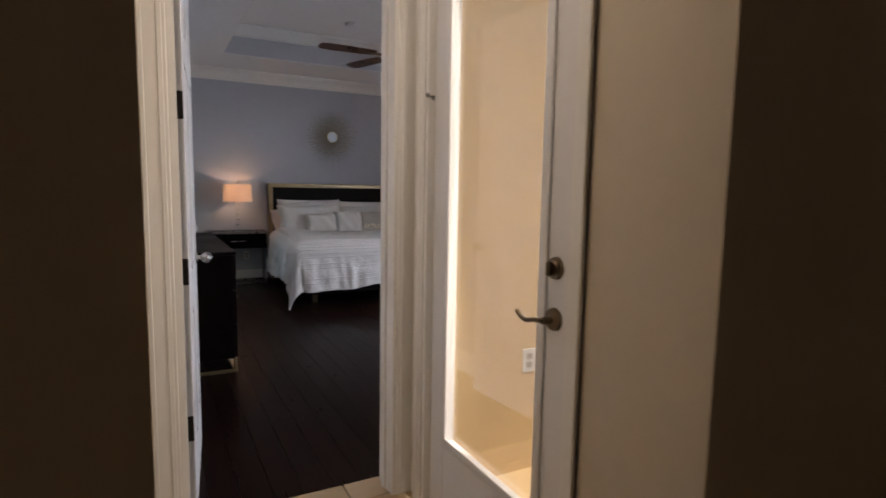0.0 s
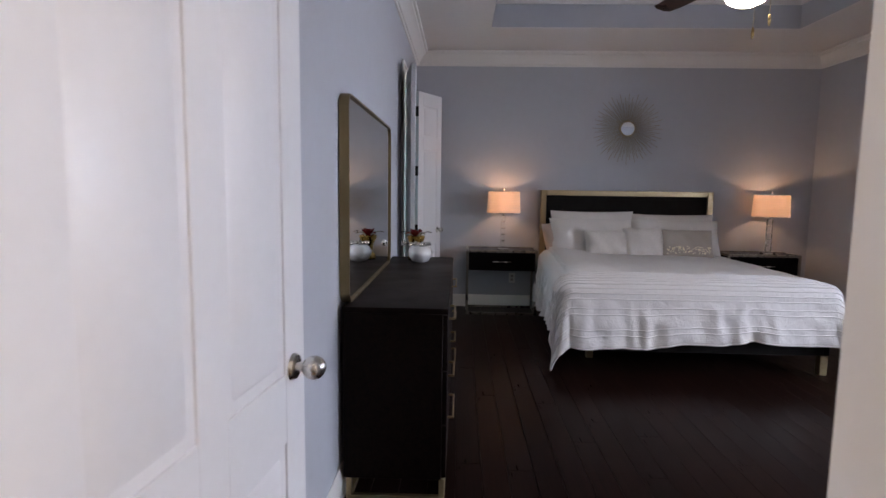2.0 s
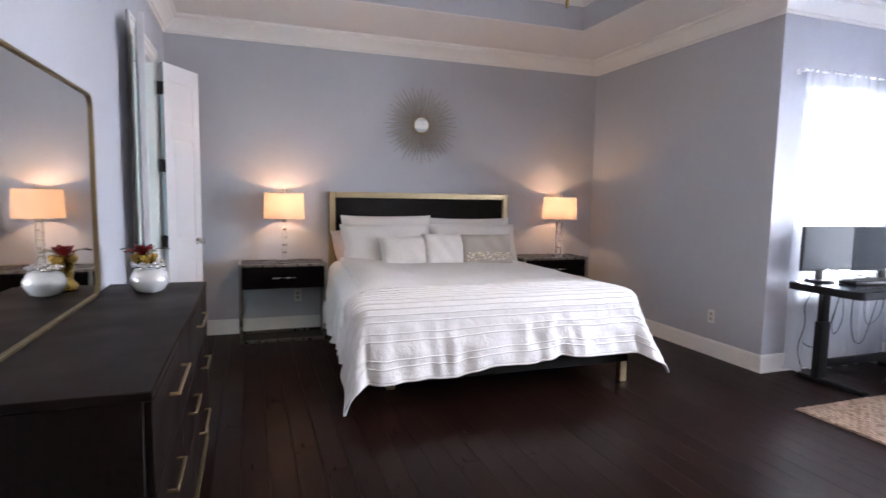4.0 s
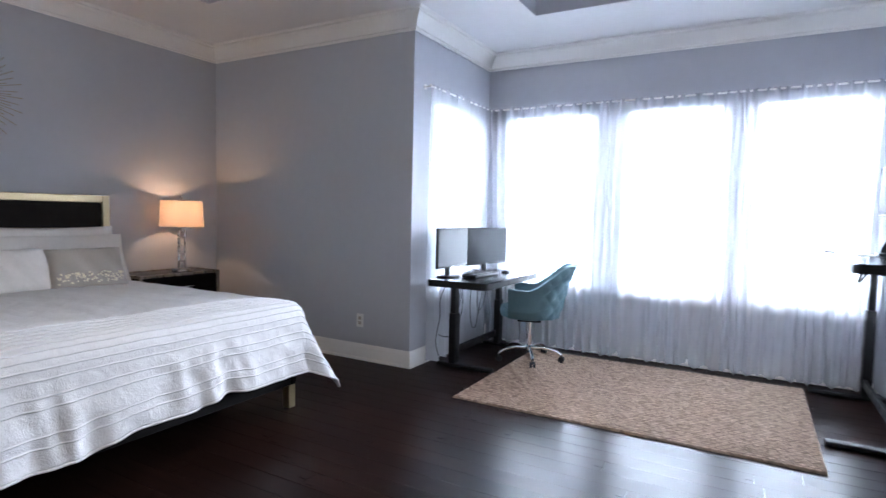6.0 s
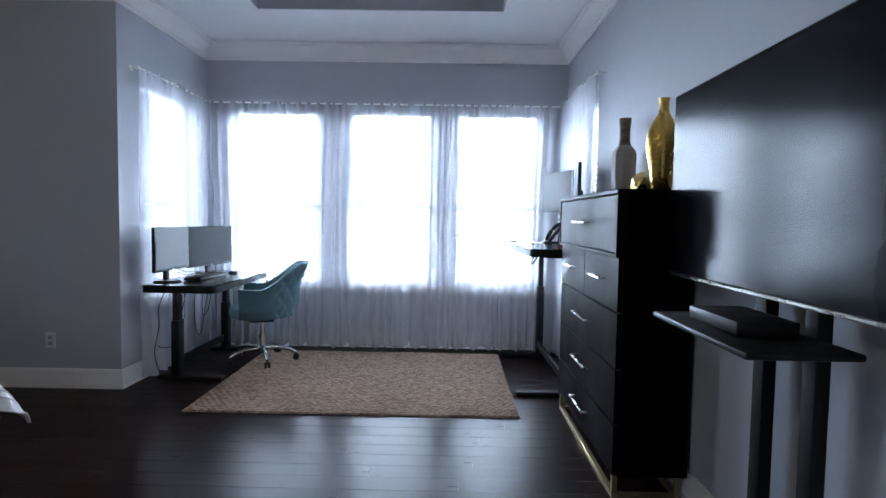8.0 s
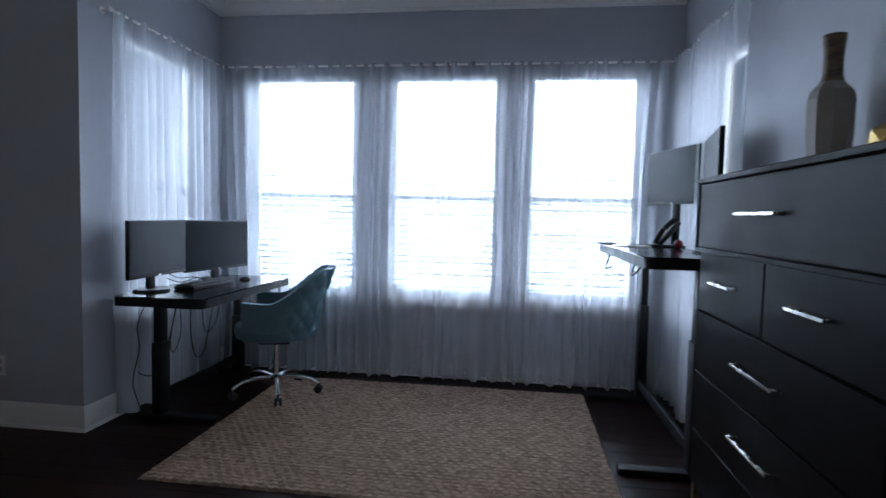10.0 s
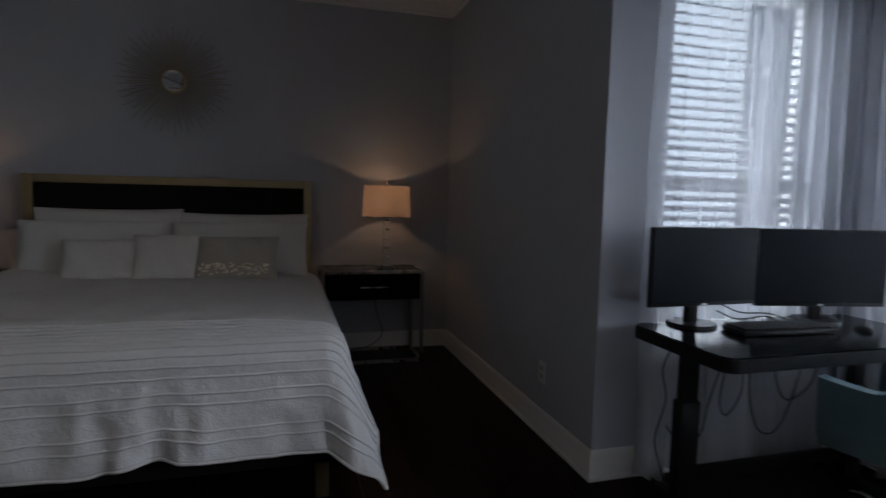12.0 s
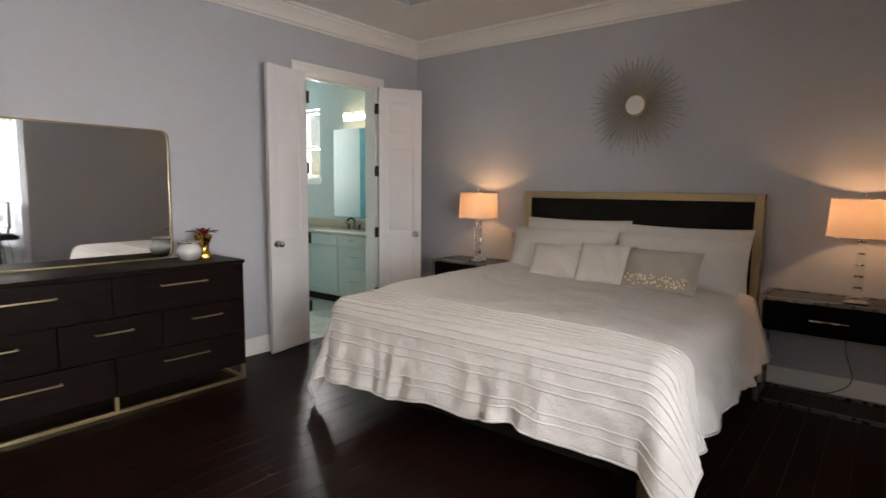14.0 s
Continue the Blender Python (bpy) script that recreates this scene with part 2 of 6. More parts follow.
def coverlet_mat():
    """Quilted white coverlet: pin-tuck rows toward the foot, raised flowers over the top."""
    m = M("coverlet_jacquard", (0.70, 0.675, 0.66), 0.75, 0, 0.03, 5, 0, spec=0.25)
    nt = m.node_tree
    b = nt.nodes["Principled BSDF"]
    uv = nt.nodes.new("ShaderNodeUVMap")

    def math_(op, a, v=None):
        n = nt.nodes.new("ShaderNodeMath")
        n.operation = op
        for i, s in enumerate((a, v)):
            if s is None:
                continue
            if isinstance(s, (int, float)):
                n.inputs[i].default_value = s
            else:
                nt.links.new(s, n.inputs[i])
        return n.outputs[0]

    vo = nt.nodes.new("ShaderNodeTexVoronoi")
    vo.inputs["Scale"].default_value = 9
    nt.links.new(uv.outputs[0], vo.inputs["Vector"])
    rings = math_("ABSOLUTE", math_("SINE", math_("MULTIPLY", vo.outputs["Distance"], 42.0)))
    fine = nt.nodes.new("ShaderNodeTexNoise")
    fine.inputs["Scale"].default_value, fine.inputs["Detail"].default_value = 130, 4
    nt.links.new(uv.outputs[0], fine.inputs["Vector"])
    crease = nt.nodes.new("ShaderNodeTexNoise")
    crease.inputs["Scale"].default_value, crease.inputs["Detail"].default_value = 15, 4
    crease.inputs["Distortion"].default_value = 0.3
    nt.links.new(uv.outputs[0], crease.inputs["Vector"])
    height = math_("ADD", math_("MULTIPLY", rings, 0.035), math_("MULTIPLY", fine.outputs[0], 0.2))
    height = math_("ADD", height, math_("MULTIPLY", crease.outputs[0], 1.1))
    bp = nt.nodes.new("ShaderNodeBump")
    bp.inputs["Strength"].default_value, bp.inputs["Distance"].default_value = 1.0, 0.008
    nt.links.new(height, bp.inputs["Height"])
    nt.links.new(bp.outputs[0], b.inputs["Normal"])
    return m


def jute_mat():
    m = M("jute_braid", (0.38, 0.275, 0.205), 0.9, 0, 0.08, 14, 1.0, 160, spec=0.12)
    nt = m.node_tree
    b = nt.nodes["Principled BSDF"]
    co = nt.nodes.new("ShaderNodeTexCoord")
    vo = nt.nodes.new("ShaderNodeTexVoronoi")
    mp = nt.nodes.new("ShaderNodeMapping")
    mp.inputs["Scale"].default_value = (60, 36, 10)
    nt.links.new(co.outputs["Object"], mp.inputs["Vector"])
    nt.links.new(mp.outputs[0], vo.inputs["Vector"])
    vo.inputs["Scale"].default_value = 1.0
    hs = nt.nodes.new("ShaderNodeMixRGB")
    hs.blend_type = "MULTIPLY"
    hs.inputs[0].default_value = 0.72
    gray = nt.nodes.new("ShaderNodeRGBToBW")
    nt.links.new(vo.outputs["Color"], gray.inputs[0])
    mr = nt.nodes.new("ShaderNodeMapRange")
    mr.inputs["To Min"].default_value, mr.inputs["To Max"].default_value = 0.4, 1.6
    nt.links.new(gray.outputs[0], mr.inputs["Value"])
    rows = nt.nodes.new("ShaderNodeTexWave")
    rows.inputs["Scale"].default_value, rows.inputs["Distortion"].default_value = 10.0, 0.5
    nt.links.new(co.outputs["Object"], rows.inputs["Vector"])
    rr = nt.nodes.new("ShaderNodeMapRange")
    rr.inputs["To Min"].default_value, rr.inputs["To Max"].default_value = 0.62, 1.2
    nt.links.new(rows.outputs["Fac"], rr.inputs["Value"])
    mu = nt.nodes.new("ShaderNodeMath")
    mu.operation = "MULTIPLY"
    nt.links.new(mr.outputs[0], mu.inputs[0])
    nt.links.new(rr.outputs[0], mu.inputs[1])
    nt.links.new(b.inputs["Base Color"].links[0].from_socket, hs.inputs[1])
    nt.links.new(mu.outputs[0], hs.inputs[2])
    nt.links.new(hs.outputs[0], b.inputs["Base Color"])
    return m


coverlet = coverlet_mat()
jute = jute_mat()

# ---------------------------------------------------------------- mesh helpers


def bm_new():
    return bmesh.new()


def box(bm, lo, hi, bev=0.0, seg=2):
    lo, hi = Vector(lo), Vector(hi)
    c, s = (lo + hi) / 2, hi - lo
    r = bmesh.ops.create_cube(bm, size=1, matrix=Matrix.Translation(c) @ Matrix.Diagonal((*s, 1)))
    if bev > 0:
        edges = list({e for v in r["verts"] for e in v.link_edges})
        bmesh.ops.bevel(bm, geom=edges, offset=min(bev, min(s) * 0.45), segments=seg, affect="EDGES", profile=0.5)
    return bm


def cyl(bm, p0, p1, r0, r1=None, n=20):
    p0, p1 = Vector(p0), Vector(p1)
    d = p1 - p0
    m = Matrix.Translation((p0 + p1) / 2) @ d.to_track_quat("Z", "Y").to_matrix().to_4x4()
    bmesh.ops.create_cone(bm, cap_ends=True, segments=n, radius1=r0, radius2=r0 if r1 is None else r1, depth=d.length, matrix=m)
    return bm


def ball(bm, c, r, n=16, flat=1.0):
    bmesh.ops.create_uvsphere(bm, u_segments=n, v_segments=max(6, n // 2), radius=r, matrix=Matrix.Translation(c) @ Matrix.Diagonal((1, 1, flat, 1)))
    return bm


def lathe(bm, profile, c, n=32, wob=None):
    """A turned body from (radius, height) pairs."""
    rings = []
    for r, z in profile:
        ring = []
        for i in range(n):
            a = 2 * math.pi * i / n
            rr = r * (1 + (wob(a, z) if wob else 0))
            ring.append(bm.verts.new((c[0] + rr * math.cos(a), c[1] + rr * math.sin(a), c[2] + z)))
        rings.append(ring)
    for a, b in zip(rings, rings[1:]):
        for i in range(n):
            bm.faces.new((a[i], a[(i + 1) % n], b[(i + 1) % n], b[i]))
    for ring, flip in ((rings[0], True), (rings[-1], False)):
        if profile[0 if flip else -1][0] > 1e-4:
            bm.faces.new(list(reversed(ring)) if flip else ring)
    return bm


def tube(bm, pts, r, n=8):
    pts = [Vector(p) for p in pts]
    rings = []
    for i, p in enumerate(pts):
        d = (pts[min(i + 1, len(pts) - 1)] - pts[max(i - 1, 0)]).normalized()
        q = d.to_track_quat("Z", "Y")
        rings.append([bm.verts.new(p + q @ Vector((r * math.cos(2 * math.pi * k / n), r * math.sin(2 * math.pi * k / n), 0))) for k in range(n)])
    for a, b in zip(rings, rings[1:]):
        for k in range(n):
            bm.faces.new((a[k], a[(k + 1) % n], b[(k + 1) % n], b[k]))
    bm.faces.new(list(reversed(rings[0])))
    bm.faces.new(rings[-1])
    return bm


def curve_pts(ctrl, steps=8):
    """Smooth points through control points."""
    c = [Vector(p) for p in ctrl]
    c = [c[0] * 2 - c[1]] + c + [c[-1] * 2 - c[-2]]
    out = []
    for i in range(1, len(c) - 2):
        for k in range(steps):
            t = k / steps
            a, b, d, e = c[i - 1], c[i], c[i + 1], c[i + 2]
            out.append(0.5 * (2 * b + (d - a) * t + (2 * a - 5 * b + 4 * d - e) * t * t + (3 * b - a - 3 * d + e) * t ** 3))
    return out + [c[-2]]


def sweep(bm, profile, path, closed=False):
    """Moulding: profile (out, z) swept along a plan path with mitred corners; 'out' is to the left of the way."""
    n = len(path)
    rings = []
    for i, p in enumerate(path):
        p = Vector(p)
        a = Vector(path[i - 1]) if (i > 0 or closed) else None
        b = Vector(path[(i + 1) % n]) if (i < n - 1 or closed) else None
        d1 = (p - a).normalized() if a is not None else None
        d2 = (b - p).normalized() if b is not None else None
        d1 = d1 if d1 is not None else d2
        d2 = d2 if d2 is not None else d1
        n1, n2 = Vector((-d1.y, d1.x)), Vector((-d2.y, d2.x))
        nn = (n1 + n2).normalized()
        k = 1 / max(0.2, nn.dot(n1))
        rings.append([bm.verts.new((p.x + nn.x * o * k, p.y + nn.y * o * k, z)) for o, z in profile])
    m = len(profile)
    pairs = list(zip(rings, rings[1:])) + ([(rings[-1], rings[0])] if closed else [])
    for a, b in pairs:
        for k in range(m):
            bm.faces.new((a[k], b[k], b[(k + 1) % m], a[(k + 1) % m]))
    if not closed:
        bm.faces.new(rings[0])
        bm.faces.new(list(reversed(rings[-1])))
    bmesh.ops.recalc_face_normals(bm, faces=bm.faces)
    return bm


BASE = {}


def finish(name, bm, mat, at, smooth):
    if at is not None:
        bmesh.ops.translate(bm, verts=bm.verts, vec=-Vector(at))
    me = bpy.data.meshes.new(name)
    bm.to_mesh(me)
    bm.free()
    me.materials.append(mat)
    if smooth:
        me.polygons.foreach_set("use_smooth", [True] * len(me.polygons))
        me.set_sharp_from_angle(angle=radians(38))
    return me


def setting(name, bm, mat, label, category="", smooth=False):
    """A piece of the fixed setting."""
    ob = new(name, finish(name, bm, mat, None, smooth))
    BASE[ob.name] = Vector((0, 0, 0))
    return tagged(ob, label, category or name.split("_")[0], kind="structure")


def thing(name, at, label, category, group="", bm=None, mat=None, smooth=True):
    """A thing: an Empty at its base, or one mesh."""
    ob = new(name, finish(name, bm, mat, at, smooth) if bm else None)
    ob.location = at
    BASE[ob.name] = Vector(at)
    return tagged(ob, label, category, group)


def part(name, bm, mat, parent, label="", smooth=True):
    at = BASE[parent.name]
    ob = new(name, finish(name, bm, mat, at, smooth))
    ob.parent = parent
    BASE[ob.name] = at
    return tagged(ob, label) if label else ob


def turn(ob, degrees):
    ob.rotation_euler = (0, 0, radians(degrees))
    return ob

# ---------------------------------------------------------------- the setting
XW, XA, XE, YS, YT, YA, YN, ZC, ZT = -0.075, 5.80, 4.38, 1.80, 1.885, 5.325, 7.69, 2.875, 3.215
T = 0.12
WZ = (0.615, 2.27)
EAST_WINDOWS = ((2.14, 2.945), (3.145, 3.973), (4.237, 5.08))
SIDE_WINDOW = (4.69, 5.52)
ENTRY = (-0.055, 0.782, 0, 2.36)
BATH_DOOR = (6.19, 7.09, 0, 2.35)
HX0, HX1, HY0, HTOP = -0.20, 0.855, 0.35, 2.52


def wall(name, axis, lo, hi, span, height, holes, mat, label):
    """A wall along x or y, with holes (from, to, bottom, top) cut through it."""
    bm = bm_new()

    def piece(a, b, z0, z1):
        if axis == "x":
            box(bm, (a, lo, z0), (b, hi, z1))
        else:
            box(bm, (lo, a, z0), (hi, b, z1))

    at = span[0]
    for a, b, z0, z1 in sorted(holes):
        if a > at:
            piece(at, a, -0.1, height)
        if z0 > 0:
            piece(a, b, -0.1, z0)
        if z1 < height:
            piece(a, b, z1, height)
        at = b
    piece(at, span[1], -0.1, height)
    bmesh.ops.remove_doubles(bm, verts=bm.verts, dist=1e-5)
    return setting(name, bm, mat, label, "wall")


TOP = 3.32
wall("wall_west", "y", XW - T, XW, (YS, YN), TOP, [BATH_DOOR], paint_wall, "smooth blue-grey painted bedroom wall with a bathroom doorway")
wall("wall_north", "x", YN, YN + T, (XW - T, XE + T), TOP, [], paint_wall, "smooth blue-grey painted wall behind the bed")
wall("wall_east", "y", XE, XE + T, (YA + T, YN), TOP, [], paint_wall, "smooth blue-grey painted wall beside the bed")
wall("wall_alcove_north", "x", YA, YA + T, (XE, XA), TOP, [(*SIDE_WINDOW, *WZ)], paint_wall, "blue-grey alcove wall with one side window")
wall("wall_alcove_east", "y", XA, XA + T, (YS - T, YA + T), TOP, [(a, b, *WZ) for a, b in EAST_WINDOWS], paint_wall, "blue-grey alcove wall with three tall windows")
wall("wall_entry", "x", YS - T + 0.004, YS, (XW - T, 1.05), TOP, [ENTRY], paint_wall, "blue-grey painted wall with the entry doorway")
wall("wall_south", "x", YS - T + 0.004, YT, (1.05, XA), TOP, [(*SIDE_WINDOW, *WZ)], paint_wall, "blue-grey painted wall behind the television")
# hall side and outside skins
wall("wall_hall_north", "x", YS - T - 0.02, YS - T, (HX0 - T, HX1 + 0.14), 2.9, [ENTRY], paint_beige, "beige painted hall wall round the bedroom doorway")
wall("wall_patio", "x", YS - T - 0.03, YS - T, (HX1 + 0.14, XA + T), TOP, [(*SIDE_WINDOW, *WZ)], stucco, "sunlit tan stucco wall outside the glass door")
wall("wall_hall_west", "y", HX0 - T, HX0, (HY0, YS - T - 0.02), 2.9, [], paint_beige, "beige painted hall wall with a control panel")
wall("wall_hall_east", "y", HX1, HX1 + 0.14, (HY0, YS - T - 0.02), 2.9, [(0.66, 1.55, 0, 2.37)], paint_beige, "beige painted hall wall holding a glass door")
wall("wall_hall_south", "x", HY0 - T, HY0, (-1.5, 2.2), 2.9, [(-0.125, 0.84, 0, HTOP)], paint_beige, "beige hall wall with a plain cased-free opening")
wall("wall_foyer_west", "y", -1.62, -1.5, (-2.0, HY0), 2.9, [], paint_beige, "beige painted wall of the dim foyer")
wall("wall_foyer_east", "y", 2.2, 2.32, (-2.0, HY0), 2.9, [], paint_beige, "beige painted wall of the dim foyer")
wall("wall_foyer_south", "x", -2.12, -2.0, (-1.62, 2.32), 2.9, [], paint_beige, "beige painted wall closing the foyer")
# bathroom shell
wall("wall_bath_north", "x", 8.0, 8.12, (-2.9, XW - T), 2.9, [(-2.48, -2.08, 1.5, 2.42)], bath_paint, "pale green-white bathroom wall with a narrow window")
wall("wall_bath_west", "y", -2.9, -2.78, (4.6, 8.0), 2.9, [], bath_paint, "pale bathroom wall")
wall("wall_bath_south", "x", 4.48, 4.6, (-2.9, XW - T), 2.9, [], tile_white, "white tiled bathroom wall behind the shower")
bm = bm_new()
box(bm, (XW - T - 0.012, 4.6, 0), (XW - T, 6.12, 2.9))
box(bm, (XW - T - 0.012, 7.16, 0), (XW - T, 8.0, 2.9))
box(bm, (XW - T - 0.012, 6.12, 2.45), (XW - T, 7.16, 2.9))
setting("wall_bath_east", bm, bath_paint, "pale bathroom wall skin round the double doors", "wall")

# ceilings
TX0, TX1, TX2, TY0, TY1, TY2 = 0.70, 3.55, 4.90, 2.59, 4.52, 6.72
bm = bm_new()
for lo, hi in (((XW - T, YS - T), (TX0, YN + T)), ((TX0, TY2), (XE + T, YN + T)), ((TX1, TY1), (XE + T, TY2)), ((XE + T, TY1), (XA + T, YA + T)),
               ((TX2, YS - T), (XA + T, TY1)), ((TX0, YS - T), (TX2, TY0))):
    box(bm, (*lo, ZC), (*hi, ZC + 0.1))
setting("ceiling", bm, paint_ceiling, "white painted ceiling border round a recessed tray", "ceiling")
bm = box(bm_new(), (0.4, 2.1, ZT), (5.4, 7.2, ZT + 0.08))
setting("ceiling_tray", bm, paint_ceiling, "white painted raised tray of the ceiling", "ceiling")
bm = box(bm_new(), (-0.5, 1.4, TOP), (6.3, 8.1, TOP + 0.15))
setting("roof", bm, stucco, "plain roof slab closing the bedroom", "roof")
TRAY = [(TX0, TY0), (TX2, TY0), (TX2, TY1), (TX1, TY1), (TX1, TY2), (TX0, TY2)]
bm = sweep(bm_new(), [(0.004, ZC + 0.004), (0.004, ZT), (-0.06, ZT), (-0.06, ZC + 0.004)], TRAY, True)
setting("trim_tray_band", bm, paint_wall, "blue-grey painted upright band of the ceiling tray", "trim")
bm = sweep(bm_new(), [(0.006, ZT - 0.13), (0.026, ZT - 0.13), (0.036, ZT - 0.105), (0.07, ZT - 0.06), (0.10, ZT - 0.025), (0.115, ZT - 0.015), (0.115, ZT - 0.001), (0.006, ZT - 0.001)], TRAY, True)
setting("trim_tray_crown", bm, paint_white, "white crown moulding inside the ceiling tray", "trim")
ROOM = [(XW, YS), (1.05, YS), (1.05, YT), (XA, YT), (XA, YA), (XE, YA), (XE, YN), (XW, YN)]
CROWN = [(o, ZC - h) for o, h in ((0.0, 0.15), (0.014, 0.15), (0.018, 0.134), (0.03, 0.128), (0.036, 0.112), (0.055, 0.083), (0.085, 0.054), (0.10, 0.044), (0.104, 0.028), (0.122, 0.021), (0.126, 0.002), (0.0, 0.002))]
setting("trim_crown", sweep(bm_new(), CROWN, ROOM, True), paint_white, "white stepped crown moulding", "trim", True)
SKIRT = [(0.0, 0.0), (0.02, 0.0), (0.02, 0.018), (0.015, 0.024), (0.015, 0.088), (0.012, 0.098), (0.013, 0.106), (0.009, 0.124), (0.004, 0.138), (0.0, 0.14)]
bm = sweep(bm_new(), SKIRT, [(0.87, YS), (1.05, YS), (1.05, YT), (XA, YT), (XA, YA), (XE, YA), (XE, YN), (XW, YN), (XW, 7.19)])
setting("baseboard", bm, paint_white, "tall white moulded baseboard", "baseboard", True)
bm = sweep(bm_new(), SKIRT, [(XW, 6.09), (XW, YS + 0.02)])
setting("baseboard_west", bm, paint_white, "tall white moulded baseboard", "baseboard", True)
bm = sweep(bm_new(), [(0, 0), (0.014, 0), (0.014, 0.09), (0.008, 0.12), (0, 0.125)], [(HX1, HY0), (HX1, 0.60)])
setting("baseboard_hall", bm, paint_white, "white hall baseboard", "baseboard", True)
bm = bm_new()
box(bm, (-1.62, -2.12, HTOP), (2.32, HY0 - T, 2.8))
box(bm, (HX0 - T, HY0, HTOP), (HX1 + 0.14, YS - T - 0.02, 2.8))
setting("ceiling_hall", bm, paint_ceiling, "plain hall ceiling", "ceiling")
bm = box(bm_new(), (-2.9, 4.48, 2.9), (XW - T, 8.12, 3.0))
setting("ceiling_bath", bm, bath_paint, "plain bathroom ceiling", "ceiling")

# floors
bm = box(bm_new(), (XW, YS + 0.03, -0.12), (XA + 0.05, YN, -0.009))
setting("floor", bm, subfloor, "dark glossy hardwood plank floor", "floor")
bm = box(bm_new(), (-1.62, -2.12, -0.12), (HX1 + 0.14, YS + 0.03, -0.006))
box(bm, (HX1 + 0.14, -2.12, -0.12), (2.32, HY0, -0.006))
setting("floor_hall", bm, grout, "tan tiled hall floor", "floor")
bm = box(bm_new(), (-2.9, 4.48, -0.12), (XW - 0.001, 8.12, -0.008))
setting("floor_bath", bm, grout, "white tiled bathroom floor", "floor")
bm = bm_new()
bmesh.ops.create_grid(bm, x_segments=2, y_segments=2, size=900, matrix=Matrix.Translation((0, 0, -0.14)))
setting("ground", bm, brick_dim, "plain open ground outside the house", "ground")
bm = box(bm_new(), (HX1 + 0.14, HY0, -0.14), (4.6, YS - T - 0.03, -0.04))
setting("pavement_patio", bm, stucco, "tan concrete patio slab outside the glass door", "pavement")
# added slab, out of view, that shades the south side window from the sun
bm = box(bm_new(), (4.5, 0.75, 2.95), (6.2, YS - T - 0.03, 3.05))
setting("roof_eave", bm, stucco, "unseen slab added to keep direct sun off the side window", "roof")


def casing(bm, axis, plane, side, a, b, top, w=0.092, d=0.02, bottom=0.0):
    """Moulded casing round a doorway on one face of a wall; side is the way it stands out."""
    prof = ((0.0, w, 0.0, d * 0.62), (0.012, 0.03, 0.0, d * 0.85), (w - 0.03, w, 0.0, d))

    def bar(u0, u1, z0, z1, t):
        p0, p1 = plane, plane + side * t
        p0, p1 = min(p0, p1), max(p0, p1)
        if axis == "x":
            box(bm, (u0, p0, z0), (u1, p1, z1), 0.003, 1)
        else:
            box(bm, (p0, u0, z0), (p1, u1, z1), 0.003, 1)

    for o0, o1, _, t in prof:
        bar(a - o1, a - o0, bottom, top + o1, t)
        bar(b + o0, b + o1, bottom, top + o1, t)
        bar(a - o0, b + o0, top + o0, top + o1, t)


def jamb(bm, axis, lo, hi, a, b, top, t=0.018, stop=None):
    if axis == "x":
        box(bm, (a - 0.002, lo, 0), (a + t, hi, top))
        box(bm, (b - t, lo, 0), (b + 0.002, hi, top))
        box(bm, (a + t, lo, top - t), (b - t, hi, top + 0.002))
        if stop:
            box(bm, (a + t, stop[0], 0), (a + t + 0.011, stop[1], top - t))
            box(bm, (b - t - 0.011, stop[0], 0), (b - t, stop[1], top - t))
            box(bm, (a + t, stop[0], top - t - 0.011), (b - t, stop[1], top - t))
    else:
        box(bm, (lo, a - 0.002, 0), (hi, a + t, top))
        box(bm, (lo, b - t, 0), (hi, b + 0.002, top))
        box(bm, (lo, a + t, top - t), (hi, b - t, top + 0.002))
        if stop:
            box(bm, (stop[0], a + t, top - t - 0.011), (stop[1], b - t, top - t))


bm = bm_new()
casing(bm, "x", YS, 1, ENTRY[0], ENTRY[1], ENTRY[3])
casing(bm, "x", YS - T - 0.02, -1, ENTRY[0], ENTRY[1], ENTRY[3], 0.1)
jamb(bm, "x", YS - T - 0.024, YS + 0.004, ENTRY[0], ENTRY[1], ENTRY[3], stop=(YS - 0.075, YS - 0.042))
setting("trim_entry_door", bm, paint_white, "white moulded door casing of the bedroom entry", "trim", True)
bm = bm_new()
casing(bm, "y", XW, 1, BATH_DOOR[0], BATH_DOOR[1], BATH_DOOR[3])
jamb(bm, "y", XW - T - 0.016, XW + 0.004, BATH_DOOR[0], BATH_DOOR[1], BATH_DOOR[3], stop=(XW - 0.07, XW - 0.04))
setting("trim_bath_door", bm, paint_white, "white moulded casing of the bathroom doorway", "trim", True)
bm = bm_new()
casing(bm, "y", HX1, -1, 0.66, 1.55, 2.37, 0.048)
jamb(bm, "y", HX1 - 0.002, HX1 + 0.14, 0.66, 1.55, 2.37)
setting("trim_glass_door", bm, paint_white, "white casing of the glass patio door", "trim", True)


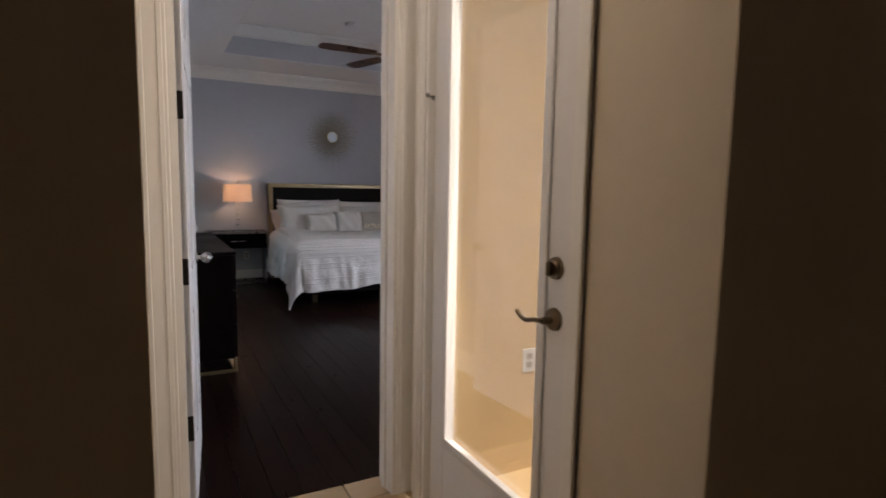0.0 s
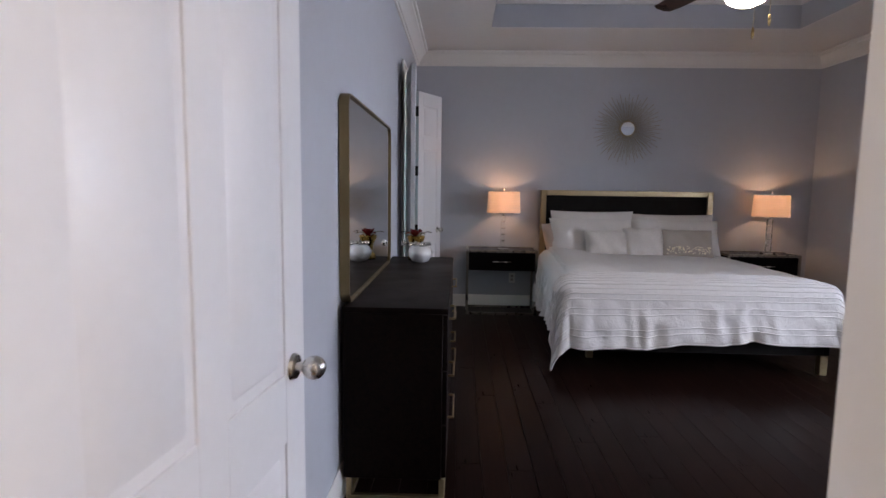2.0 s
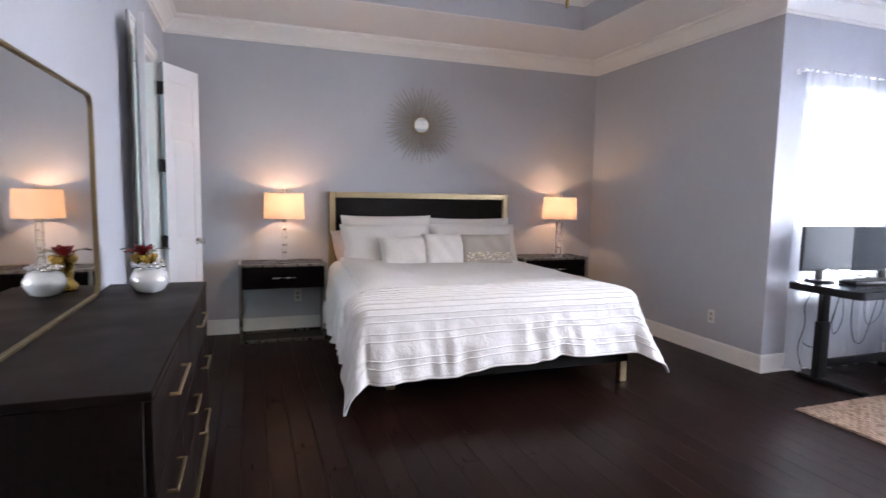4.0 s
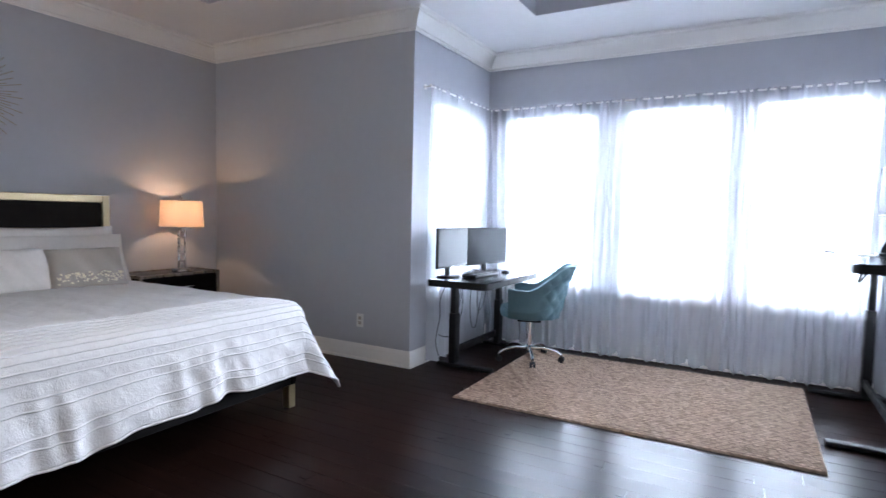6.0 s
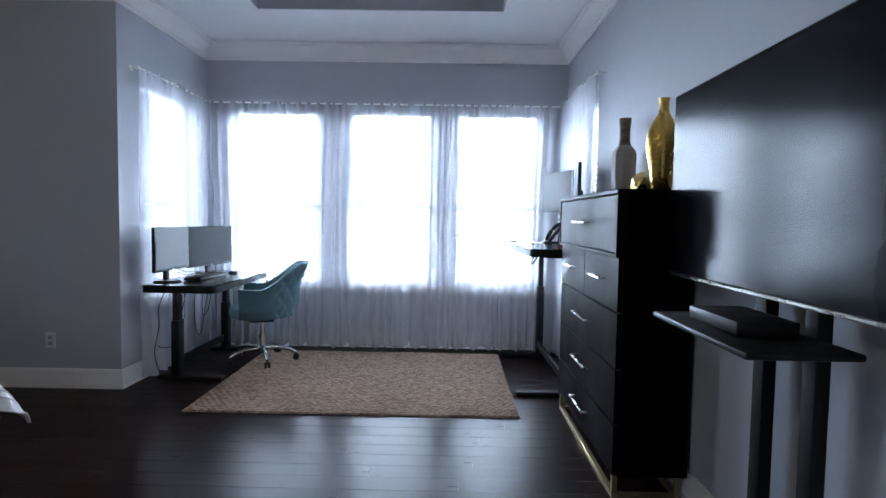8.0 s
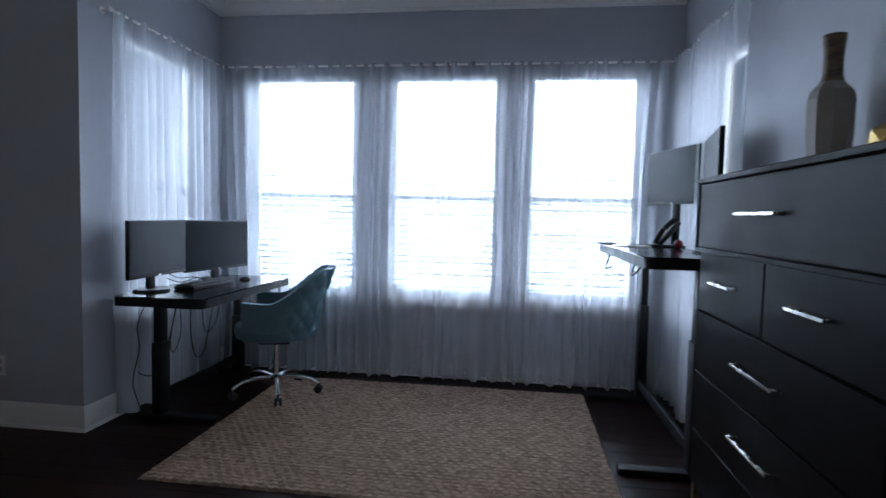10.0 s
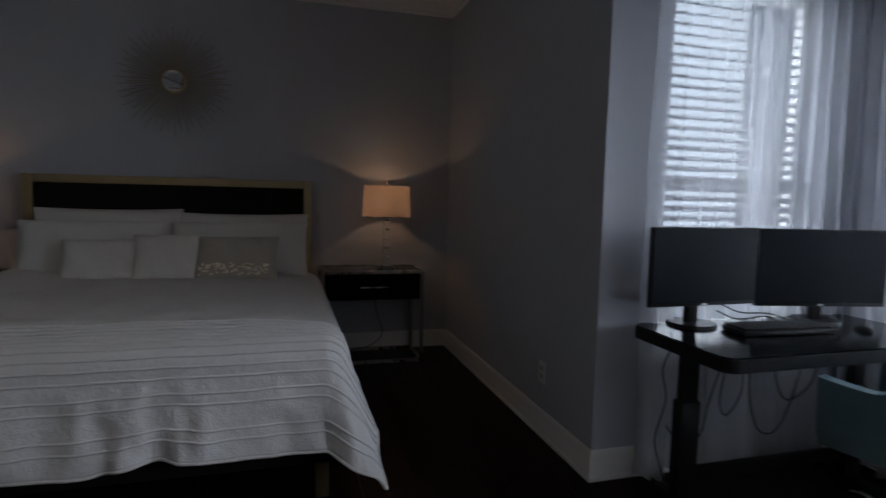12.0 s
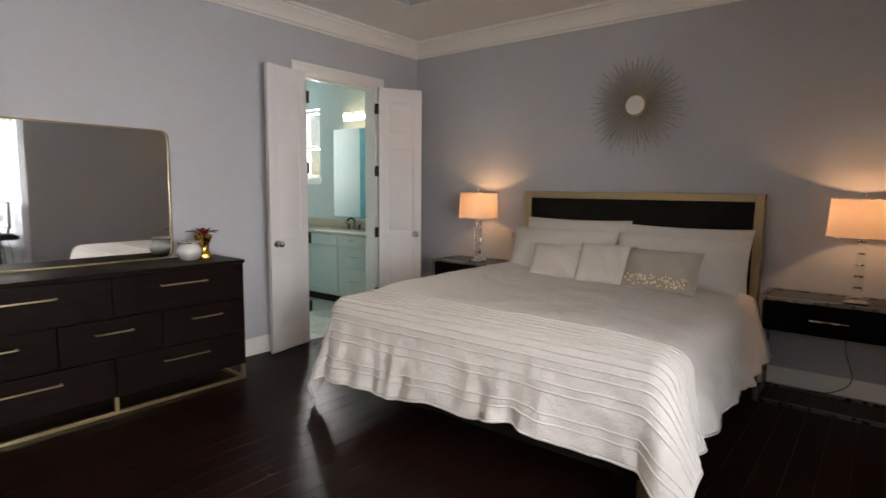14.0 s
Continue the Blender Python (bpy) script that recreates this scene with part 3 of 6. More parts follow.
# windows
def window(name, axis, plane, out, a, b, z0, z1, label):
    """A double-hung window in a hole; plane is the room face of the wall, out the way outdoors."""
    root = thing(name, (plane, (a + b) / 2, z0) if axis == "y" else ((a + b) / 2, plane, z0), label, "window")
    root["kind"] = "structure"

    def bx(bm, u0, u1, d0, d1, za, zb, bev=0.003):
        p0, p1 = sorted((plane + out * d0, plane + out * d1))
        if axis == "y":
            box(bm, (p0, u0, za), (p1, u1, zb), bev, 1)
        else:
            box(bm, (u0, p0, za), (u1, p1, zb), bev, 1)

    zm = z0 + 0.45 * (z1 - z0)
    bm = bm_new()
    for u0, u1, za, zb in ((a, a + 0.045, z0, z1), (b - 0.045, b, z0, z1), (a + 0.045, b - 0.045, z0, z0 + 0.05), (a + 0.045, b - 0.045, z1 - 0.05, z1), (a + 0.045, b - 0.045, zm - 0.018, zm + 0.018)):
        bx(bm, u0, u1, 0.07, 0.118, za, zb)
    part("window_frame", bm, plastic_white, root)
    bm = bm_new()
    bx(bm, a - 0.03, b + 0.03, -0.03, 0.07, z0 - 0.022, z0 - 0.001)
    bx(bm, a - 0.02, b + 0.02, -0.012, -0.001, z0 - 0.08, z0 - 0.022)
    part("window_sill", bm, paint_white, root)
    for za, zb in ((z0 + 0.05, zm - 0.025), (zm + 0.025, z1 - 0.05)):
        bm = bm_new()
        bx(bm, a + 0.045, b - 0.045, 0.092, 0.096, za, zb, 0)
        p = part("pane", bm, clear_pane, root)
        p.visible_shadow = False
    return root


for i, (a, b) in enumerate(EAST_WINDOWS):
    window(f"window_{i + 1}", "y", XA, 1, a, b, *WZ, "tall white-framed double-hung window behind blinds and sheers")
window("window_4", "x", YA, 1, *SIDE_WINDOW, *WZ, "white-framed side window behind blinds and sheers")
window("window_5", "x", YT - 0.085, -1, *SIDE_WINDOW, *WZ, "white-framed side window behind blinds and sheers")
window("window_6", "x", 8.0, 1, -2.48, -2.08, 1.5, 2.42, "narrow bright bathroom window")

# glowing slab added so the east windows read as blown-out daylight
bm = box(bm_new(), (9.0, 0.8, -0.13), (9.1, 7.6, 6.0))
setting("backdrop_daylight", bm, far_glare, "glowing slab standing in for daylight glare outside the windows", "backdrop")

# weaker glowing slab added to light the view through the north side window
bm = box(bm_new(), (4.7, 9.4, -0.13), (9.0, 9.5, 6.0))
setting("backdrop_north", bm, glow("side_glow_slab", (0.74, 0.88, 1.06), 2.2), "glowing slab standing in for pale daylight outside the side window", "backdrop")

# sky light that stands in the window openings
DAY = (0.80, 0.92, 1.10)
for a, b in EAST_WINDOWS:
    lamp("window_daylight", "AREA", 128, look((XA + 0.16, (a + b) / 2, 1.5), (0, (a + b) / 2, 1.5)), DAY, size=0.80, size_y=1.64)
lamp("window_daylight", "AREA", 52, look((5.1, YA + 0.16, 1.5), (5.1, 0, 1.5)), DAY, size=0.74, size_y=1.64)
lamp("window_daylight", "AREA", 46, look((5.1, YS - 0.2, 1.5), (5.1, 9, 1.5)), DAY, size=0.74, size_y=1.64)
lamp("window_daylight", "AREA", 85, look((-2.28, 8.16, 1.96), (-2.28, 0, 1.96)), DAY, size=0.4, size_y=0.9)

lamp("patio_daylight", "AREA", 9, look((HX1 + 0.2, 1.11, 1.3), (0, 1.11, 1.1)), (1.0, 0.92, 0.80), size=0.6, size_y=1.8)

# ---------------------------------------------------------------- doors


def door_leaf(name, hinge, angle, w, h, cols, rows, label, knob_z, hinge_zs, knob=nickel, thick=0.036, hinges=True, side=-1):
    """A panelled leaf; hinge at the local origin, leaf along local +x, thickness towards side*y."""
    root = thing(name, hinge, label, "door")
    root["kind"] = "structure"
    x, y, z = hinge
    y0, y1 = sorted((y, y + side * thick))
    bm = bm_new()
    box(bm, (x, y0 + 0.0055, z), (x + w, y1 - 0.0055, z + h))
    st = 0.105 if w > 0.6 else 0.085
    inner = [(x + st, x + w - st)] if cols == 1 else [(x + st, x + w / 2 - 0.045), (x + w / 2 + 0.045, x + w - st)]
    edges_x = [(x, x + st), (x + w - st, x + w)] + ([(x + w / 2 - 0.045, x + w / 2 + 0.045)] if cols == 2 else [])
    for a, b in edges_x:
        box(bm, (a, y0, z), (b, y1, z + h), 0.002, 1)
    zs = [z] + [z + r for pair in rows for r in pair] + [z + h]
    for za, zb in zip(zs[0::2], zs[1::2]):
        for a, b in inner:
            box(bm, (a, y0, za), (b, y1, zb), 0.002, 1)
    for a, b in inner:
        for za, zb in rows:
            box(bm, (a + 0.018, y0 + 0.0015, z + za + 0.018), (b - 0.018, y1 - 0.0015, z + zb - 0.018), 0.016, 2)
    part("leaf", bm, door_white, root)
    if knob:
        for s in (-1, 1):
            yk = y1 if s > 0 else y0
            bm = bm_new()
            kx = x + w - 0.065
            cyl(bm, (kx, yk, z + knob_z), (kx, yk + s * 0.008, z + knob_z), 0.031, 0.027, 24)
            cyl(bm, (kx, yk + s * 0.008, z + knob_z), (kx, yk + s * 0.035, z + knob_z), 0.011, 0.011, 16)
            ball(bm, (kx, yk + s * 0.048, z + knob_z), 0.027, 20)
            part("door_knob", bm, knob, root, "satin nickel knob")
    for hz in hinge_zs if hinges else ():
        bm = bm_new()
        cyl(bm, (x - 0.008, y, z + hz - 0.05), (x - 0.008, y, z + hz + 0.05), 0.0075, None, 12)
        box(bm, (x - 0.004, y0 + 0.002, z + hz - 0.05), (x + 0.002, y1 - 0.004, z + hz + 0.05), 0.002, 1)
        box(bm, (x - 0.034, y - 0.004, z + hz - 0.05), (x - 0.008, y + 0.004, z + hz + 0.05), 0.002, 1)
        part("hinge", bm, bronze, root, "dark bronze hinge")
    return turn(root, angle)


H4 = (0.32, 0.928, 1.533, 2.135)
door_leaf("door_1", (-0.036, YS + 0.004, 0.008), 84.5, 0.79, 2.33, 2, [(0.23, 0.80), (0.955, 1.78), (1.90, 2.21)], "white six-panel bedroom door standing open on dark hinges", 0.96, (0.385, 0.995, 1.605, 2.17))
LEAF = [(0.21, 0.76), (0.93, 1.75), (1.88, 2.20)]
door_leaf("door_2", (-0.012, 6.205, 0.01), -79, 0.44, 2.335, 1, LEAF, "narrow white panelled bathroom door folded open against the wall", 0.905, H4)
door_leaf("door_3", (-0.032, 7.075, 0.01), 60, 0.44, 2.335, 1, LEAF, "narrow white panelled bathroom door standing open", 0.905, H4)

# glass patio door
DF = HX1 + 0.03
root = thing("door_4", (DF, 1.1, 0.0), "white patio door with one tall glass pane and bronze lever", "door")
root["kind"] = "structure"
bm = bm_new()
for y0, y1, z0, z1 in ((0.675, 0.81, 0.012, 2.35), (1.42, 1.535, 0.012, 2.35), (0.81, 1.42, 0.012, 0.32), (0.81, 1.42, 2.20, 2.35)):
    box(bm, (DF, y0, z0), (DF + 0.045, y1, z1), 0.003, 1)
part("door_frame", bm, door_white, root)
bm = bm_new()
for y0, y1, z0, z1 in ((0.80, 0.835, 0.31, 2.21), (1.395, 1.43, 0.31, 2.21), (0.835, 1.395, 0.31, 0.345), (0.835, 1.395, 2.175, 2.21)):
    box(bm, (DF - 0.010, y0, z0), (DF, y1, z1), 0.004, 2)
part("glazing_bead", bm, door_white, root)
p = part("pane", box(bm_new(), (DF + 0.017, 0.81, 0.32), (DF + 0.023, 1.42, 2.20)), clear_pane, root)
p.visible_shadow = False
HY = 0.765
bm = bm_new()
cyl(bm, (DF, HY, 0.965), (DF - 0.010, HY, 0.965), 0.034, 0.031, 28)
cyl(bm, (DF - 0.010, HY, 0.965), (DF - 0.016, HY, 0.965), 0.028, 0.020, 28)
cyl(bm, (DF - 0.014, HY, 0.965), (DF - 0.045, HY, 0.965), 0.011, None, 12)
tube(bm, curve_pts([(DF - 0.045, HY, 0.965), (DF - 0.052, HY + 0.03, 0.963), (DF - 0.05, HY + 0.06, 0.955), (DF - 0.049, HY + 0.09, 0.958), (DF - 0.048, HY + 0.115, 0.972)]), 0.0075, 10)
part("lever", bm, bronze_old, root, "aged bronze lever handle")
bm = bm_new()
cyl(bm, (DF, HY, 1.112), (DF - 0.012, HY, 1.112), 0.033, 0.030, 28)
cyl(bm, (DF - 0.012, HY, 1.112), (DF - 0.018, HY, 1.112), 0.024, 0.018, 28)
box(bm, (DF - 0.036, HY - 0.005, 1.092), (DF - 0.016, HY + 0.005, 1.132), 0.003)
part("deadbolt", bm, bronze_old, root, "aged bronze deadbolt turn")
for hz in (0.33, 0.94, 1.62, 2.17):
    bm = cyl(bm_new(), (DF - 0.007, 1.540, hz - 0.05), (DF - 0.007, 1.540, hz + 0.05), 0.008, None, 12)
    part("hinge", bm, nickel, root, "painted steel hinge")
bm = bm_new()
cyl(bm, (DF - 0.010, 1.540, 1.672), (DF - 0.010, 1.540, 1.690), 0.011, None, 12)
cyl(bm, (DF - 0.010, 1.540, 1.682), (DF - 0.055, 1.490, 1.682), 0.005, None, 8)
ball(bm, (DF - 0.055, 1.490, 1.682), 0.009, 10)
part("door_stop", bm, pewter, root, "small hinge-pin door stop")

# fill light added out of view to brighten the hall; no fixture known here
root = thing("hall_ceiling_light", (0.33, 0.95, HTOP - 0.02), "unseen glowing dome added to brighten the hall", "ceiling light")
part("pan", cyl(bm_new(), (0.33, 0.95, HTOP - 0.02), (0.33, 0.95, HTOP), 0.17, None, 32), nickel, root)
part("dome", lathe(bm_new(), [(0.001, -0.075), (0.06, -0.07), (0.12, -0.045), (0.155, 0.0)], (0.33, 0.95, HTOP - 0.02), 32), glow("hall_fill_glow", (1.0, 0.90, 0.78), 12.0), root, "glowing fill dome")

# hall wall controls and patio outlet
root = thing("control_panel", (HX0, 0.84, 1.32), "white wall-mounted alarm control panel", "control panel")
part("housing", box(bm_new(), (HX0, 0.752, 1.32), (HX0 + 0.022, 0.925, 1.43), 0.005), plastic_white, root)
part("display", box(bm_new(), (HX0 + 0.021, 0.765, 1.345), (HX0 + 0.0235, 0.815, 1.405), 0.001, 1), satin_grey, root, "grey display")
for k in range(4):
    for q in range(2):
        part("button", box(bm_new(), (HX0 + 0.021, 0.828 + q * 0.022, 1.345 + k * 0.018), (HX0 + 0.0245, 0.843 + q * 0.022, 1.355 + k * 0.018), 0.001, 1), satin_grey, root, "small grey key")
part("speaker_grille", box(bm_new(), (HX0 + 0.021, 0.88, 1.345), (HX0 + 0.0235, 0.912, 1.41), 0.001, 1), plastic_white, root)


def plate(name, c, normal, label, category, hole=True):
    """A wall plate with an outlet or switch; normal is one of the plan directions."""
    root = thing(name, c, label, category)
    nx, ny = normal
    tx, ty = -ny, nx

    def slab(w, h, d0, d1, dz=0.0, bev=0.002):
        p = [Vector((c[0] + tx * s * w / 2 + nx * d, c[1] + ty * s * w / 2 + ny * d, c[2] + dz + q * h / 2)) for s in (-1, 1) for q in (-1, 1) for d in (d0, d1)]
        lo = [min(v[i] for v in p) for i in range(3)]
        hi = [max(v[i] for v in p) for i in range(3)]
        return box(bm_new(), lo, hi, bev, 1)

    part("cover", slab(0.072, 0.116, 0, 0.006), plastic_white, root)
    if hole:
        for dz in (-0.021, 0.021):
            part("socket", slab(0.032, 0.028, 0.006, 0.0075, dz), satin_grey, root)
    else:
        part("rocker", slab(0.032, 0.066, 0.006, 0.010), plastic_white, root)
    return root


plate("light_switch", (HX0, 1.125, 1.386), (1, 0), "white rocker light switch on a beige wall", "switch", False)
plate("wall_outlet", (XE, 5.835, 0.342), (-1, 0), "white wall outlet on the blue-grey wall", "outlet")
plate("wall_outlet", (4.68, YA, 0.345), (0, -1), "white wall outlet under the desk", "outlet")
plate("wall_outlet", (1.05, YN, 0.345), (0, -1), "white wall outlet behind the nightstand", "outlet")
plate("patio_outlet", (1.47, YS - T - 0.03, 0.512), (0, -1), "white weatherproof outlet on the stucco wall", "outlet")

# ---------------------------------------------------------------- window dressing


def blind(axis, plane, a, b, tilt, group):
    """A horizontal blind hung inside a window opening."""
    c = (plane, (a + b) / 2, WZ[1]) if axis == "y" else ((a + b) / 2, plane, WZ[1])
    root = thing("window_blind", c, "white horizontal slat blind lowered over a window", "blind", group)
    w = (b - a) / 2 - 0.012
    bm = box(bm_new(), (-w, -0.022, -0.05), (w, 0.022, -0.004), 0.003, 1)
    bmesh.ops.translate(bm, verts=bm.verts, vec=c)
    head = part("headrail", bm, plastic_white, root)
    sl = bmesh.new()
    verts = []
    for x in (-w, w):
        for y, z in ((-0.025, -0.0015), (-0.012, 0.001), (0.0, 0.002), (0.012, 0.001), (0.025, -0.0015)):
            verts.append(sl.verts.new((x, y, z)))
    for k in range(4):
        sl.faces.new((verts[k], verts[k + 1], verts[k + 6], verts[k + 5]))
    r = bmesh.ops.solidify(sl, geom=sl.faces[:], thickness=0.0022)
    me = bpy.data.meshes.new("slat")
    sl.to_mesh(me)
    sl.free()
    me.materials.append(vinyl_slat)
    n = 35
    for k in range(n):
        ob = new("slat", me)
        ob.parent = root
        ob.location = (0, 0, -0.075 - k * (WZ[1] - WZ[0] - 0.105) / (n - 1))
        ob.rotation_euler = (radians(tilt + random.uniform(-1.5, 1.5)), 0, 0)
    for u in (-0.55 * w, 0.55 * w):
        bm = cyl(bm_new(), (u, 0.027, -1.62), (u, 0.027, -0.03), 0.0012, None, 5)
        bmesh.ops.translate(bm, verts=bm.verts, vec=c)
        part("ladder_cord", bm, plastic_white, root)
    if axis == "y":
        root.rotation_euler = (0, 0, radians(90))
    return root


for a, b in EAST_WINDOWS:
    blind("y", XA + 0.035, a, b, -19, "blinds of the alcove windows")
blind("x", YA + 0.035, *SIDE_WINDOW, 34, "blinds of the alcove windows")
blind("x", YT - 0.12, *SIDE_WINDOW, -34, "blinds of the alcove windows")


def curtain(axis, plane, u0, u1, z0, z1, seed, label, folds=7):
    """A gathered sheer panel hung from a rod pocket."""
    rnd = random.Random(seed)
    ph = [rnd.uniform(0, 6.28) for _ in range(6)]
    nu, nv = 110, 26
    bm = bm_new()
    grid = []
    w = u1 - u0
    for j in range(nv + 1):
        t = j / nv
        row = []
        for i in range(nu + 1):
            s = i / nu
            wander = 0.08 * math.sin(3.1 * s + ph[0] + 0.9 * t) + 0.035 * math.sin(8 * s + ph[1])
            u = u0 + w * (s + 0.010 * math.sin(5 * t + 9 * s + ph[2]))
            amp = (0.010 + 0.024 * (0.35 + 0.65 * t)) * (0.55 + 0.75 * abs(math.sin(4.3 * s + ph[5])))
            d = amp * math.sin(2 * math.pi * folds * (s + wander) + ph[3]) + 0.28 * amp * math.sin(2 * math.pi * folds * 1.7 * (s + 1.5 * wander) + ph[4])
            d += 0.006 * math.sin(60 * s + ph[5]) * max(0.0, 1 - 5 * t)
            z = z1 - (z1 - z0) * t
            if j == 0:
                z += 0.018 + 0.006 * math.sin(90 * s)
            if j == nv:
                z += 0.012 * math.sin(2 * math.pi * folds * 0.5 * s + ph[1])
                d *= 1.25
            row.append(bm.verts.new((u, d, z)))
        grid.append(row)
    for a, b in zip(grid, grid[1:]):
        for i in range(nu):
            bm.faces.new((a[i], a[i + 1], b[i + 1], b[i]))
    for v in bm.verts:
        u, d, z = v.co
        v.co = (plane + d, u, z) if axis == "y" else (u, plane + d, z)
    at = (plane, (u0 + u1) / 2, z0) if axis == "y" else ((u0 + u1) / 2, plane, z0)
    ob = thing("sheer_curtain", at, label, "curtain", "sheer curtains of the alcove", bm, sheer)
    return ob


RZ = 2.318
SH = "thin white sheer curtain panel hanging to the floor"
for k, (a, b) in enumerate(((4.62, 5.25), (4.06, 4.68), (3.50, 4.12), (2.96, 3.56), (2.46, 3.02), (1.955, 2.52))):
    curtain("y", XA - 0.075, a, b, 0.02, RZ - 0.007, 11 + k, SH)
curtain("x", YA - 0.065, 4.57, 5.16, 0.02, RZ - 0.007, 31, SH)
curtain("x", YA - 0.065, 5.10, 5.69, 0.02, RZ - 0.007, 32, SH)
curtain("x", YT + 0.065, 4.54, 5.14, 0.02, RZ - 0.007, 41, SH)
curtain("x", YT + 0.065, 5.06, 5.69, 0.02, RZ - 0.007, 42, SH)


def rod(axis, plane, wallp, u0, u1, z):
    at = (plane, (u0 + u1) / 2, z) if axis == "y" else ((u0 + u1) / 2, plane, z)
    root = thing("curtain_rod", at, "slim white curtain rod on wall brackets", "curtain rod")
    p = (lambda u, d: (d, u, z)) if axis == "y" else (lambda u, d: (u, d, z))
    part("pole", cyl(bm_new(), p(u0, plane), p(u1, plane), 0.008, None, 12), paint_white, root)
    for u in (u0 + 0.01, u1 - 0.01):
        bm = cyl(bm_new(), p(u, plane), p(u, wallp), 0.006, None, 10)
        s = 0.004 if wallp > plane else -0.004
        cyl(bm, p(u, wallp - s), p(u, wallp), 0.022, None, 16)
        part("bracket", bm, paint_white, root)
        part("finial", ball(bm_new(), p(u + (-0.02 if u == u0 + 0.01 else 0.02), plane), 0.015, 12), paint_white, root)
    return root


rod("y", XA - 0.075, XA, 1.95, 5.26, RZ)
rod("x", YA - 0.065, YA, 4.54, 5.70, RZ)
rod("x", YT + 0.065, YT, 4.51, 5.70, RZ)

# ---------------------------------------------------------------- bed


def pillow(name, at, w, h, d, lean, rz, mat, label, category="pillow", group="", trim=None):
    """A stuffed cushion standing on its long edge, leaning back."""
    bm = bm_new()
    n = 22
    rnd = random.Random(name + str(at))
    ph = [rnd.uniform(0, 6.28) for _ in range(4)]
    layers = []
    for side in (1, -1):
        g = []
        for j in range(n + 1):
            row = []
            for i in range(n + 1):
                u, v = 2 * i / n - 1, 2 * j / n - 1
                edge = (1 - u ** 4) * (1 - v ** 4)
                t = max(0.0, edge) ** 0.55
                pin = 1 - 0.07 * (1 - abs(v)) * 0 - 0.055 * (1 - v * v) * 0
                x = u * w / 2 * (1 - 0.05 * (1 - abs(u)) * 0 - 0.045 * (v * v < 0.2) * 0) * pin
                x *= 1 - 0.04 * (1 - v ** 2) * (abs(u) > 0.9)
                z = v * h / 2 * (1 - 0.05 * (1 - u ** 2) * (abs(v) > 0.9))
                y = side * d / 2 * t * (1 + 0.12 * math.sin(3 * u + ph[0]) * math.sin(2.5 * v + ph[1])) + 0.006 * math.sin(9 * u + 4 * v + ph[2]) * t
                row.append(bm.verts.new((x, y, z)))
            g.append(row)
        layers.append(g)
        for j in range(n):
            for i in range(n):
                f = (g[j][i], g[j][i + 1], g[j + 1][i + 1], g[j + 1][i])
                bm.faces.new(f if side < 0 else tuple(reversed(f)))
    bmesh.ops.remove_doubles(bm, verts=bm.verts, dist=1e-4)
    m = Matrix.Translation((0, 0, h / 2 * math.cos(radians(lean)))) @ Matrix.Rotation(radians(-lean), 4, "X")
    bmesh.ops.transform(bm, matrix=m, verts=bm.verts)
    bmesh.ops.translate(bm, verts=bm.verts, vec=at)
    ob = thing(name, at, label, category, group, bm, mat)
    return turn(ob, rz)


BX0, BX1, BY0, BZ = 1.29, 3.20, 5.52, 0.69
root = thing("bed", (2.29, 6.6, 0.0), "king bed with black upholstered headboard in a brass frame", "bed")
bm = bm_new()
for lo, hi in (((1.345, 7.58, 0.0), (1.405, 7.66, 1.364)), ((3.192, 7.58, 0.0), (3.252, 7.66, 1.364)), ((1.405, 7.58, 1.306), (3.192, 7.66, 1.364))):
    box(bm, lo, hi, 0.004, 1)
part("headboard_frame", bm, champagne, root, "brushed brass headboard frame", False)
part("headboard_panel", box(bm_new(), (1.405, 7.593, 0.25), (3.192, 7.655, 1.306), 0.012), velvet_black, root, "black fabric headboard panel")
bm = bm_new()
for lo, hi in (((1.355, 5.46, 0.15), (1.395, 7.58, 0.34)), ((3.195, 5.46, 0.15), (3.235, 7.58, 0.34)), ((1.395, 5.46, 0.15), (3.195, 5.50, 0.34))):
    box(bm, lo, hi, 0.006, 1)
part("side_rail", bm, velvet_black, root, "black upholstered bed rail")
for x, y in ((1.52, 5.80), (3.20, 5.49), (2.29, 6.3)):
    part("leg", box(bm_new(), (x - 0.028, y - 0.028, 0.0), (x + 0.028, y + 0.028, 0.15), 0.003, 1), champagne, root, "brass foot")
bm = box(bm_new(), (1.36, BY0 - 0.01, 0.29), (3.23, 7.58, BZ - 0.05), 0.06, 4)
part("mattress", bm, linen, root, "thick white mattress")


LX, LY, DR = 0.47, 0.50, 0.115
QX0, QX1, QY0, QY1 = BX0 - LX, BX1 + LX, BY0 - LY, 7.34


